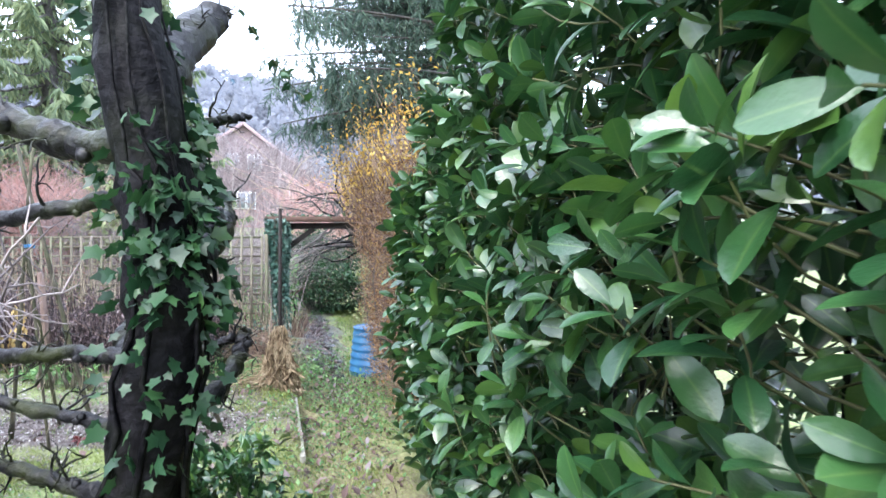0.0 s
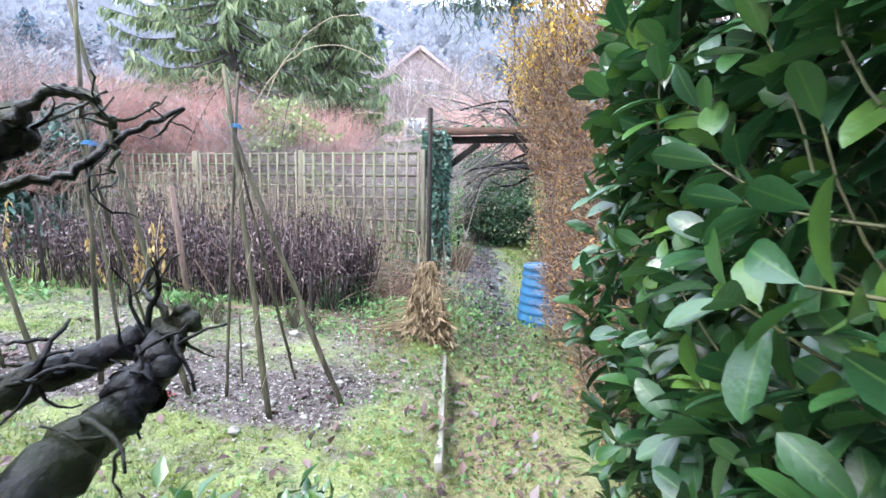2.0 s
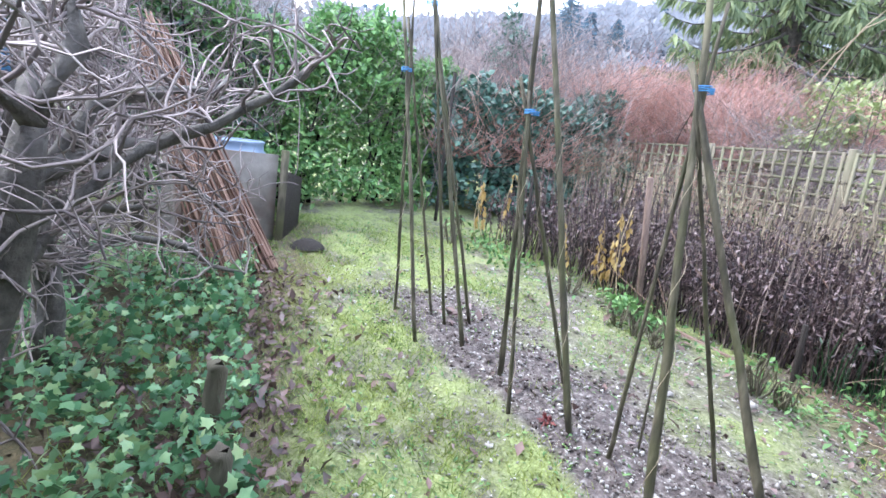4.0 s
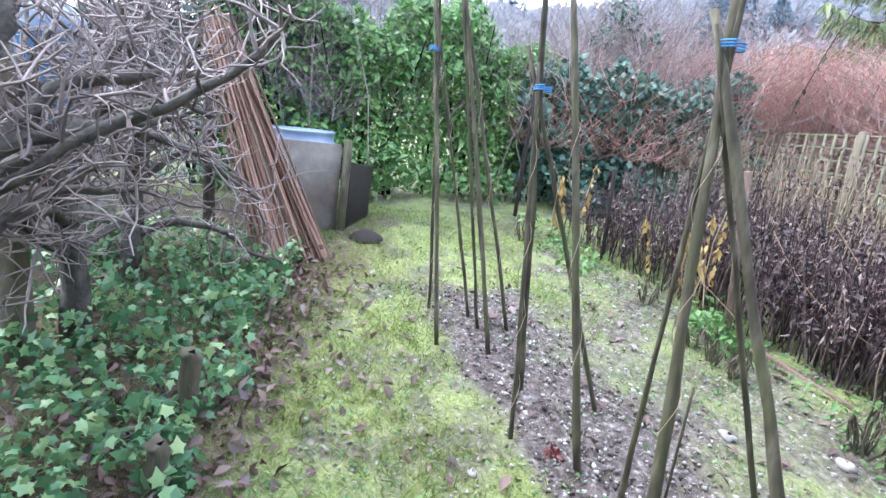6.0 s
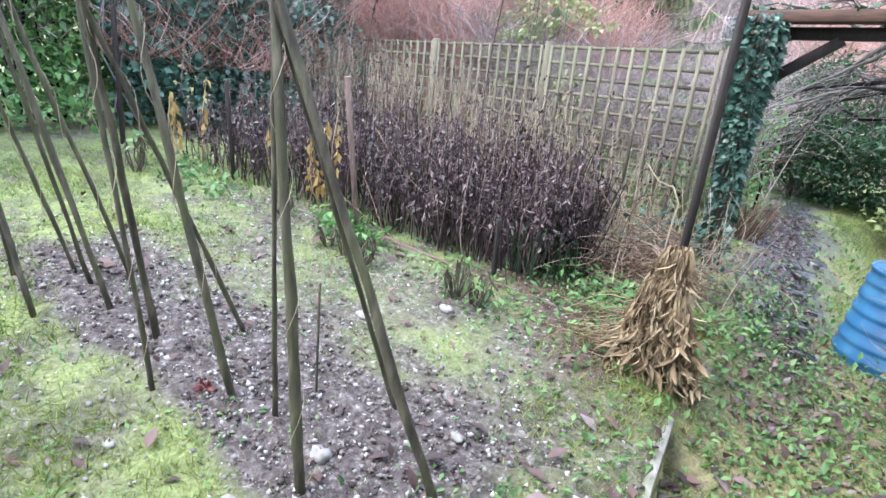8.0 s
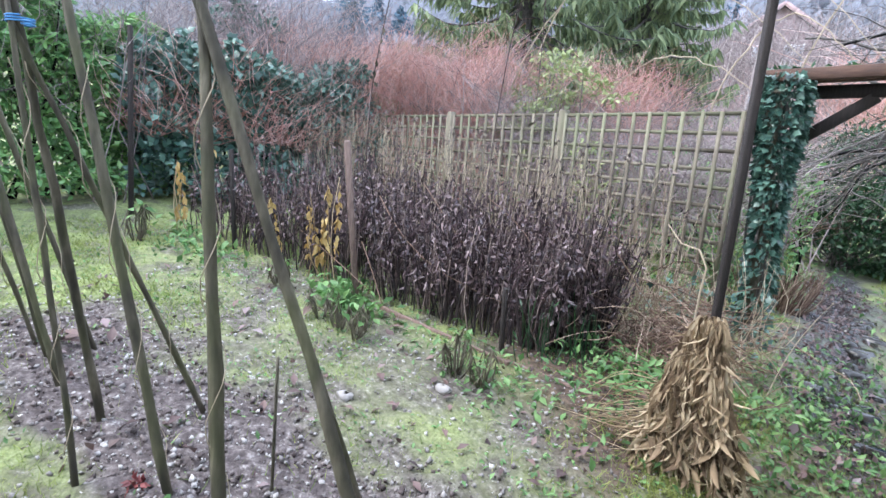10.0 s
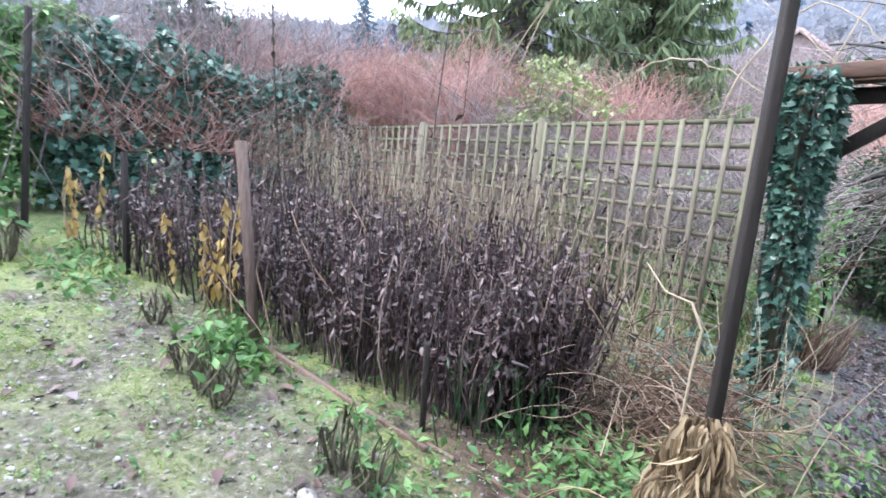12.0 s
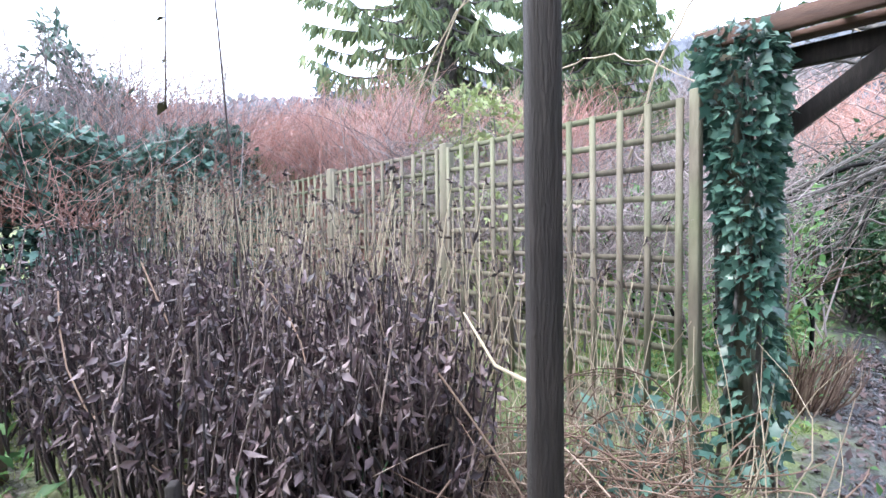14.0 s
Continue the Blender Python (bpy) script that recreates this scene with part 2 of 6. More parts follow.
def thing(name, place, label, category, group="", kind=""):
    ob = new(name)
    ob.empty_display_size = 0.1
    ob.location = place
    return tagged(ob, label, category, group, kind)


def single(name, VF, material, label, category, group="", kind="", smooth=False):
    V, F = VF
    V = np.asarray(V, dtype=float)
    base = np.array([V[:, 0].mean(), V[:, 1].mean(), V[:, 2].min()])
    ob = new(name, mesh_of(name, V - base, F, material, smooth))
    ob.location = base
    return tagged(ob, label, category, group, kind)


def joined(meshes):
    Vs, Fs, k = [], [], 0
    for V, F in meshes:
        if len(V):
            Vs.append(np.asarray(V, dtype=float))
            Fs.append(np.asarray(F) + k)
            k += len(V)
    return np.concatenate(Vs), np.concatenate(Fs)


def tube(path, sides=5, wob=0.0, rng=None, cap=True):
    """A tapering tube of quads along points (x, y, z, r)."""
    P = np.asarray(path, dtype=float)
    C, R = P[:, :3], P[:, 3].copy()
    T = np.gradient(C, axis=0)
    T /= np.linalg.norm(T, axis=1)[:, None] + 1e-9
    ref = np.array([0.31, 0.17, 0.94]) if abs(T[:, 2]).mean() < 0.8 else np.array([0.95, 0.2, 0.1])
    U = np.cross(T, ref)
    U /= np.linalg.norm(U, axis=1)[:, None] + 1e-9
    W = np.cross(T, U)
    a = np.arange(sides) * 2 * math.pi / sides
    rad = np.ones((len(P), sides)) * R[:, None]
    if wob:
        rad = rad * (1 + wob * (rng.random((len(P), sides)) - 0.5) * 2)
    V = C[:, None] + rad[..., None] * (np.cos(a)[None, :, None] * U[:, None] + np.sin(a)[None, :, None] * W[:, None])
    i = np.arange(len(P) - 1)[:, None] * sides
    j = np.arange(sides)[None]
    jn = (j + 1) % sides
    F = np.stack([i + j, i + jn, i + sides + jn, i + sides + j], -1).reshape(-1, 4)
    V = V.reshape(-1, 3)
    if cap:
        n = len(V)
        V = np.concatenate([V, [C[0], C[-1]]])
        last = (len(P) - 1) * sides
        # the caps as quads over pairs of rim points
        F = np.concatenate([F, np.array([[n, (k + 2) % sides, (k + 1) % sides, k] for k in range(0, sides - 1, 2)]),
                            np.array([[n + 1, last + k, last + (k + 1) % sides, last + (k + 2) % sides] for k in range(0, sides - 1, 2)])])
    return V, F


def sticks(A, B, r0, r1, rng, sides=3, bend=0.06, mids=2):
    """Many thin bent sticks at once, from points A to points B."""
    A, B = np.asarray(A, float), np.asarray(B, float)
    n = len(A)
    L = np.linalg.norm(B - A, axis=1)
    T = (B - A) / (L[:, None] + 1e-9)
    ref = np.where(np.abs(T[:, 2:3]) < 0.8, np.array([[0.1, 0.2, 0.97]]), np.array([[0.97, 0.2, 0.1]]))
    U = np.cross(T, ref)
    U /= np.linalg.norm(U, axis=1)[:, None] + 1e-9
    W = np.cross(T, U)
    k = mids + 2
    s = np.linspace(0, 1, k)
    C = A[:, None] + (B - A)[:, None] * s[None, :, None]
    d1, d2 = rng.normal(0, bend, n) * L, rng.normal(0, bend, n) * L
    arc = np.sin(s * math.pi)
    C += arc[None, :, None] * (d1[:, None, None] * U[:, None] + d2[:, None, None] * W[:, None])
    r0, r1 = np.broadcast_to(r0, n), np.broadcast_to(r1, n)
    R = r0[:, None] + (r1 - r0)[:, None] * s[None]
    a = np.arange(sides) * 2 * math.pi / sides
    V = C[:, :, None] + R[:, :, None, None] * (np.cos(a)[None, None, :, None] * U[:, None, None] + np.sin(a)[None, None, :, None] * W[:, None, None])
    base = (np.arange(n) * k * sides)[:, None, None]
    i = (np.arange(k - 1) * sides)[None, :, None]
    j = np.arange(sides)[None, None]
    jn = (j + 1) % sides
    F = np.stack([base + i + j, base + i + jn, base + i + sides + jn, base + i + sides + j], -1).reshape(-1, 4)
    return V.reshape(-1, 3), F, C


def frames(D, N):
    """Rotation matrices whose y axis is D and whose z axis is near N."""
    D = D / (np.linalg.norm(D, axis=1)[:, None] + 1e-9)
    X = np.cross(D, N)
    X /= np.linalg.norm(X, axis=1)[:, None] + 1e-9
    Z = np.cross(X, D)
    return np.stack([X, D, Z], -1)


def scatter(tv, tf, R, S, P):
    """Copies of a small template mesh, joined: rotations R, sizes S (n or n x 3), places P."""
    tv, tf = np.asarray(tv, float), np.asarray(tf)
    n = len(P)
    S = np.asarray(S, float)
    S = S[:, None] if S.ndim == 1 else S
    V = np.einsum("nij,nkj->nki", R, tv[None] * S[:, None, :]) + np.asarray(P)[:, None]
    F = tf[None] + (np.arange(n) * len(tv))[:, None, None]
    return V.reshape(-1, 3), F.reshape(-1, tf.shape[1])


def blade(rows, widths, fold=0.12, curl=0.15):
    """A leaf along +y, one long, folded at its midrib: quads."""
    V = []
    for y, w in zip(rows, widths):
        z = -curl * y * y
        V += [(-w, y, z + fold * w * 2), (0, y, z), (w, y, z + fold * w * 2)]
    F = []
    for i in range(len(rows) - 1):
        a = 3 * i
        F += [(a, a + 1, a + 4, a + 3), (a + 1, a + 2, a + 5, a + 4)]
    return np.array(V), np.array(F)


LAUREL = blade((-0.1, 0, 0.14, 0.32, 0.52, 0.72, 0.88, 0.96, 1.0), (0.01, 0.014, 0.11, 0.19, 0.235, 0.235, 0.165, 0.08, 0.008), 0.16, 0.2)
SMALL = blade((0, 0.45, 1.0), (0.03, 0.26, 0.02), 0.2, 0.2)
NARROW = blade((0, 0.4, 1.0), (0.02, 0.13, 0.01), 0.25, 0.45)
STRAP = blade((0, 0.3, 0.65, 1.0), (0.012, 0.035, 0.03, 0.004), 0.3, 0.55)
DIAMOND = (np.array([(0, 0, 0), (0.34, 0.5, 0), (0, 1, -0.1), (-0.34, 0.5, 0)]), np.array([(0, 1, 2, 3)]))
NEEDLE = (np.array([(-0.06, 0, 0), (0.06, 0, 0), (0.05, 1, -0.05), (-0.05, 1, -0.05)]), np.array([(0, 1, 2, 3)]))
GRASS = (np.array([(-0.022, 0, 0), (0.022, 0, 0), (0.017, 0.5, -0.02), (-0.017, 0.5, -0.02), (0.003, 1, -0.2), (-0.003, 1, -0.2)]), np.array([(0, 1, 2, 3), (3, 2, 4, 5)]))
# a five-lobed ivy leaf, as fan quads about the middle
IVYLEAF = (np.array([(0, 0.34, 0.03), (0, 0, 0), (0.30, -0.06, -0.02), (0.27, 0.19, 0), (0.47, 0.42, -0.05), (0.23, 0.53, 0), (0, 0.97, -0.1), (-0.23, 0.53, 0), (-0.47, 0.42, -0.05), (-0.27, 0.19, 0), (-0.30, -0.06, -0.02)]),
           np.array([(0, 1, 2, 3), (0, 3, 4, 5), (0, 5, 6, 7), (0, 7, 8, 9), (0, 9, 10, 1)]))


def unit(rng, n):
    v = rng.normal(0, 1, (n, 3))
    return v / np.linalg.norm(v, axis=1)[:, None]


def leaves(P, tmpl, size, rng, out=None, up=0.6, spread=0.8, vary=0.3, droop=0.0, face=None):
    """Leaves at P that point outwards, their faces turned to the sky."""
    n = len(P)
    D = unit(rng, n) * spread
    if out is not None:
        D += out
    D[:, 2] -= droop
    N = unit(rng, n) * (1 - up) + np.array([0, 0, up])
    if face is not None:
        N = N + face
    return scatter(*tmpl, frames(D, N), size * (1 - vary + 2 * vary * rng.random(n)), P)


def box(x0, x1, y0, y1, z0, z1, bev=0.0, rng=None, jit=0.0):
    """A box with chamfered long edges as quads and worn corners."""
    bm = bmesh.new()
    bmesh.ops.create_cube(bm, size=1)
    for v in bm.verts:
        v.co = Vector(((x0 + x1) / 2 + v.co.x * (x1 - x0), (y0 + y1) / 2 + v.co.y * (y1 - y0), (z0 + z1) / 2 + v.co.z * (z1 - z0)))
    if bev:
        bmesh.ops.bevel(bm, geom=bm.edges[:], offset=bev, segments=1, affect="EDGES", profile=0.5)
    bmesh.ops.triangulate(bm, faces=bm.faces[:])
    V = np.array([v.co[:] for v in bm.verts])
    bm.verts.index_update()
    F = np.array([[v.index for v in f.verts] for f in bm.faces])
    bm.free()
    if jit and rng is not None:
        V = V + rng.normal(0, jit, V.shape)
    return V, F


def bar(a, b, w, h, bev=0.004, up=(0, 0, 1)):
    """A squared timber from a to b, w wide and h deep."""
    a, b = Vector(a), Vector(b)
    L = (b - a).length
    V, F = box(-w / 2, w / 2, 0, L, -h / 2, h / 2, bev)
    d = np.array([tuple((b - a).normalized())])
    R = frames(d, np.array([up], dtype=float))[0]
    return V @ R.T + np.array(a), F


def lathe(profile, cx, cy, cz, seg=40):
    P = np.array(profile, float)
    a = np.arange(seg) * 2 * math.pi / seg
    V = np.stack([cx + P[:, :1] * np.cos(a), cy + P[:, :1] * np.sin(a), cz + np.repeat(P[:, 1:], seg, 1)], -1).reshape(-1, 3)
    i = np.arange(len(P) - 1)[:, None] * seg
    j = np.arange(seg)[None]
    jn = (j + 1) % seg
    return V, np.stack([i + j, i + jn, i + seg + jn, i + seg + j], -1).reshape(-1, 4)


def fbm(x, y, s, seed=0.0):
    """Cheap smooth noise on arrays."""
    x, y = np.asarray(x, float) / s + seed, np.asarray(y, float) / s - seed * 1.7
    v = np.sin(x * 1.7 + 1.3 * np.sin(y * 1.1 + seed)) * np.cos(y * 1.9 + 0.7 * np.sin(x * 1.6))
    v += 0.5 * np.sin(x * 3.9 + y * 2.3 + 1.1) * np.cos(y * 4.3 - x * 1.1)
    v += 0.25 * np.sin(x * 8.3 - y * 5.1) * np.cos(y * 9.1 + x * 3.7)
    return v / 1.75


# ---- the lie of the land ----
def step(v, a, b):
    t = np.clip((np.asarray(v, float) - a) / (b - a), 0, 1)
    return t * t * (3 - 2 * t)


def edge_x(y):
    """Where the bed ends and the path begins."""
    return -1.69 + 0.32 * (5.97 - np.clip(y, 1.5, 9.0) * 1.0) * (np.asarray(y) < 5.97) - 0.1 * np.clip(np.asarray(y) - 5.97, 0, 4)


def land(x, y):
    """The height of the ground: a sunken path, a bed that rises to the west, a far hillside."""
    x, y = np.asarray(x, float), np.asarray(y, float)
    path = 0.30 - 0.05 * np.clip(y, -6, 12)
    west = np.clip(-1.9 - x, -0.6, 9)
    bed = 0.33 + 0.1 * west - 0.03 * np.clip(y - 5, 0, 6)
    e = x - edge_x(y)
    edge = np.where((y > 4.3) & (y < 6.0), step(e, -0.005, 0.005), step(e, -0.35, 0.45))
    z = bed * (1 - edge) + path * edge
    r = np.hypot(x, y - 4)
    bearing = np.degrees(np.arctan2(-x, y - 4))
    crest = np.interp(bearing, [-180, -60, -20, 10, 25, 58, 65, 74, 85, 130, 180], [1, 6, 14, 17.3, 18.0, 14.9, 13.3, 12.2, 11.1, 6, 1])
    ridge = np.clip(308 * np.tan(np.radians(crest)) - 16.5, 0, 100)
    rise = 0.14 * np.clip(r - 18, 0, 60) * step(y * 0.9 - x * 0.35, 2, 22) + ridge * np.clip((r - 78) / 230, 0, 1)
    return z + rise + 0.012 * fbm(x, y, 0.35) + 0.02 * fbm(x, y, 1.3, 4.0) * (r < 60) + 2.0 * fbm(x, y, 45.0, 2.0) * step(r, 90, 200)


def bed_soil(x, y):
    """Bare dug earth round the bean poles: 0 to 1."""
    front = y - (3.5 + 0.29 * (x + 4.4)) + 0.10 * fbm(x, y, 0.4)
    back = front - (0.75 + 0.12 * (x + 4.4)) + 0.22 * fbm(x, y, 0.5, 2.0)
    ends = step(x + 0.15 * fbm(x, y, 0.4, 5.0), -4.85, -4.55) * (1 - step(x + 0.2 * fbm(x, y, 0.4, 6.0), -2.0, -1.6))
    return step(front, -0.05, 0.08) * (1 - step(back, -0.1, 0.3)) * ends


def path_mask(x, y):
    c = -0.62 - 0.26 * (y - 4.0) * (y < 7.2) - 0.26 * 3.2 * (y >= 7.2) - 0.03 * np.clip(y - 7.2, 0, 5)
    return (1 - step(np.abs(x - c) + 0.15 * fbm(x, y, 0.5, 3), 0.25, 0.75)) * step(y, -4, 0)

# ---- ground: one sheet, fine round the garden and coarse to the hills ----
def axis(fine0, fine1, fstep, far0, far1):
    a = list(np.arange(fine0, fine1, fstep))
    s, v = fstep, fine0
    left = []
    while v > far0:
        s *= 1.13
        v -= s
        left.append(v)
    s, v = fstep, a[-1]
    right = []
    while v < far1:
        s *= 1.13
        v += s
        right.append(v)
    return np.array(left[::-1] + a + right)


gx, gy = axis(-7.5, 1.2, 0.045, -700, 700), axis(0.0, 10.5, 0.05, -500, 800)
GX, GY = np.meshgrid(gx, gy)
GZ = land(GX, GY)
grng = np.random.default_rng(5)
near = (np.abs(GX + 3) < 5) & (np.abs(GY - 5) < 6)
GZ = GZ + near * (grng.normal(0, 0.006, GX.shape) + bed_soil(GX, GY) * grng.normal(0, 0.009, GX.shape))
nx = len(gx)
ii, jj = np.meshgrid(np.arange(nx - 1), np.arange(len(gy) - 1))
k0 = (jj * nx + ii).ravel()
ground_mesh = mesh_of("ground", np.stack([GX, GY, GZ], -1).reshape(-1, 3), np.stack([k0, k0 + 1, k0 + nx + 1, k0 + nx], -1), None, True)
mask = ground_mesh.color_attributes.new("cover", "FLOAT_COLOR", "POINT")
soil = bed_soil(GX, GY)
pth = path_mask(GX, GY)
mud = (1 - step(np.abs(GX + 1.62 + 0.3 * (GY - 7.5)) + 0.3 * fbm(GX, GY, 0.4, 9), 0.15, 0.6)) * step(GY, 6.8, 8.0) * (1 - step(GY, 13, 15))
# dark brown ground about the flower bed and along the tree row
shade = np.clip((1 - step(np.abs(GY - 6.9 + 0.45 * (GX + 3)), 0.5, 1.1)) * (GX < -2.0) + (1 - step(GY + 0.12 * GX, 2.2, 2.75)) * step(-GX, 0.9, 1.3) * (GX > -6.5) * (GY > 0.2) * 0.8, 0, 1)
gravel = 0.75 * (1 - step(np.abs(GY - 5.35 - 0.12 * (GX + 3)), 0.35, 0.8)) * step(GX, -5.8, -5.0) * (GX < edge_x(GY)) * np.clip(0.75 + 0.8 * fbm(GX, GY, 0.4, 7), 0, 1)
soil = np.maximum(soil, gravel)
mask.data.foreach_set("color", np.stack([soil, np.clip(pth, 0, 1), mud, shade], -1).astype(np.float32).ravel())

gm = bpy.data.materials.new("garden_ground")
gm.use_nodes = True
n, l = gm.node_tree.nodes, gm.node_tree.links
b = n["Principled BSDF"]
co = n.new("ShaderNodeTexCoord")
at = n.new("ShaderNodeAttribute")
at.attribute_name = "cover"
sp = n.new("ShaderNodeSeparateColor")
l.new(at.outputs["Color"], sp.inputs[0])


def noise_ramp(scale, stops, detail=8.0):
    t = n.new("ShaderNodeTexNoise")
    t.inputs["Scale"].default_value, t.inputs["Detail"].default_value, t.inputs["Roughness"].default_value = scale, detail, 0.65
    l.new(co.outputs["Object"], t.inputs["Vector"])
    r = n.new("ShaderNodeValToRGB")
    while len(r.color_ramp.elements) < len(stops):
        r.color_ramp.elements.new(0.5)
    for e, (p, c) in zip(r.color_ramp.elements, stops):
        e.position, e.color = p, (*c, 1)
    l.new(t.outputs["Fac"], r.inputs[0])
    return r.outputs[0]


def blend(fac, c0, c1):
    m = n.new("ShaderNodeMix")
    m.data_type = "RGBA"
    if isinstance(fac, float):
        m.inputs[0].default_value = fac
    else:
        l.new(fac, m.inputs[0])
    l.new(c0, m.inputs[6])
    l.new(c1, m.inputs[7])
    return m.outputs[2]


moss = noise_ramp(9, [(0.28, (0.055, 0.055, 0.035)), (0.42, (0.13, 0.155, 0.065)), (0.55, (0.20, 0.245, 0.085)), (0.7, (0.31, 0.34, 0.14)), (0.8, (0.29, 0.28, 0.22))])
moss2 = noise_ramp(55, [(0.3, (0.05, 0.06, 0.035)), (0.5, (0.18, 0.22, 0.09)), (0.72, (0.42, 0.44, 0.28))])
earth = noise_ramp(26, [(0.3, (0.03, 0.024, 0.025)), (0.48, (0.08, 0.066, 0.066)), (0.6, (0.155, 0.135, 0.132)), (0.73, (0.42, 0.40, 0.39))], 12)
trod = noise_ramp(30, [(0.3, (0.09, 0.075, 0.05)), (0.5, (0.20, 0.17, 0.10)), (0.65, (0.26, 0.27, 0.12)), (0.8, (0.38, 0.35, 0.26))], 10)
wet = noise_ramp(14, [(0.35, (0.03, 0.03, 0.035)), (0.6, (0.10, 0.10, 0.11))])
brown_ground = noise_ramp(30, [(0.3, (0.03, 0.022, 0.02)), (0.5, (0.08, 0.055, 0.045)), (0.7, (0.16, 0.11, 0.08))])
col = blend(0.5, moss, moss2)
thin = n.new("ShaderNodeTexNoise")
thin.inputs["Scale"].default_value = 3.2
thin.inputs["Detail"].default_value = 9
l.new(co.outputs["Object"], thin.inputs["Vector"])
tr = n.new("ShaderNodeMapRange")
tr.inputs[1].default_value, tr.inputs[2].default_value, tr.inputs[4].default_value = 0.47, 0.62, 0.75
l.new(thin.outputs["Fac"], tr.inputs[0])
col = blend(tr.outputs[0], col, earth)
col = blend(sp.outputs[0], col, earth)
half = n.new("ShaderNodeMath")
half.operation = "MULTIPLY"
half.inputs[1].default_value = 0.85
l.new(sp.outputs[1], half.inputs[0])
col = blend(half.outputs[0], col, trod)
col = blend(at.outputs["Alpha"], col, brown_ground)
col = blend(sp.outputs[2], col, wet)
# far ground blends to a blue-grey that holds the distance haze
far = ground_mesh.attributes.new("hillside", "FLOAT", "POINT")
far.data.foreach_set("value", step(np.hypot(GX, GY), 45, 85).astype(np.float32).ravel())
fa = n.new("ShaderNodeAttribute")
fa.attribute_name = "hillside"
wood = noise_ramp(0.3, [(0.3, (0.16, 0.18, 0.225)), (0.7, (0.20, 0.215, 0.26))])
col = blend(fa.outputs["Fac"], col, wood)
l.new(col, b.inputs["Base Color"])
rr = n.new("ShaderNodeMapRange")
rr.inputs[3].default_value, rr.inputs[4].default_value = 0.9, 0.22
l.new(sp.outputs[2], rr.inputs[0])
l.new(rr.outputs[0], b.inputs["Roughness"])
b.inputs["Specular IOR Level"].default_value = 0.3
bt = n.new("ShaderNodeTexNoise")
bt.inputs["Scale"].default_value, bt.inputs["Detail"].default_value = 45, 8
l.new(co.outputs["Object"], bt.inputs["Vector"])
bp = n.new("ShaderNodeBump")
bp.inputs["Strength"].default_value, bp.inputs["Distance"].default_value = 0.9, 0.02
l.new(bt.outputs["Fac"], bp.inputs["Height"])
l.new(bp.outputs[0], b.inputs["Normal"])
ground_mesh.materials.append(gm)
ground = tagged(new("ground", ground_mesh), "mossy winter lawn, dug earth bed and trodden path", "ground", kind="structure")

# ---- trellis fence: three squared panels on posts ----
TY = 8.45
trel = thing("trellis_fence", (-5.0, TY, 0.4), "weathered square wooden trellis fence with green algae", "trellis")
posts_x = (-2.86, -4.80, -6.72, -8.62, -10.4)
trng = np.random.default_rng(21)
for px in posts_x:
    z0 = float(land(px, TY)) - 0.05
    pw = 0.05 if px > -3 else 0.085
    part("post", bar((px, TY, z0), (px + trng.normal(0, 0.012), TY, 2.2), pw, pw, 0.006, (0, 1, 0)), M_TRELLIS, trel)
for x1, x0 in zip(posts_x[:-1], posts_x[1:]):
    z0, z1 = max(float(land((x0 + x1) / 2, TY)) + 0.03, 0.3), 2.165
    k = 12
    for i in range(k):
        x = x0 + 0.07 + (x1 - x0 - 0.14) * i / (k - 1)
        part("slat", bar((x, TY - 0.03, z0), (x + trng.normal(0, 0.004), TY - 0.03, z1), 0.033, 0.014, 0, (0, 1, 0)), M_TRELLIS, trel)
    for i in range(12):
        z = z1 - 0.02 - 0.153 * i
        if z > z0:
            part("slat", bar((x0 + 0.05, TY - 0.012, z), (x1 - 0.05, TY - 0.012, z + trng.normal(0, 0.004)), 0.033, 0.014, 0, (0, 1, 0)), M_TRELLIS, trel)

# ---- dark post by the path, with its straw bundle ----
post = thing("garden_post", (-1.98, 6.33, 0.1), "tall dark brown squared wooden post by the path", "post")
part("shaft", bar((-1.985, 6.34, 0.05), (-1.975, 6.33, 2.45), 0.036, 0.033, 0.004, (0.6, 0.8, 0)), M_POSTDARK, post)
srng = np.random.default_rng(31)
nS = 10
ang, rad = srng.random(nS) * 6.283, np.sqrt(srng.random(nS)) * 0.09
A = np.stack([-1.96 + rad * np.cos(ang), 6.28 + rad * np.sin(ang), np.zeros(nS)], -1)
A[:, 2] = land(A[:, 0], A[:, 1])
B = np.stack([-1.97 + rad * 0.7 * np.cos(ang), 6.30 + rad * 0.6 * np.sin(ang), A[:, 2] + 0.4 + 0.35 * srng.random(nS)], -1) + srng.normal(0, 0.04, (nS, 3))
bundle = thing("straw_bundle", (-1.95, 6.27, 0.2), "tied clump of bleached dead strap leaves at the post", "straw bundle")
part("stalk_growth", sticks(A, B, 0.004, 0.002, srng, bend=0.12, mids=3)[:2], M_STRAW, bundle, kind="stuff")
# strap leaves draped from the tie down to the ground, in a skirt that widens
k = 3000
a, q = srng.random(k) * 6.283, srng.random(k) ** 0.8
skirt = (0.05 + 0.20 * (1 - q) ** 1.1) * (0.8 + 0.3 * np.sin(a * 3 + 4 * q)) * (0.7 + 0.4 * srng.random(k))
P = np.stack([-1.955 + skirt * np.cos(a) * 1.15 - 0.05 * (1 - q), 6.26 + skirt * np.sin(a), 0.16 + 0.88 * q], -1)
HUSK = blade((0, 0.2, 0.5, 0.8, 1.0), (0.03, 0.10, 0.13, 0.08, 0.01), 0.6, 0.3)
drape = np.stack([np.cos(a) * 0.25, np.sin(a) * 0.25, -0.75 - 0.9 * q], -1)
upper, lower = q > 0.55, q <= 0.55
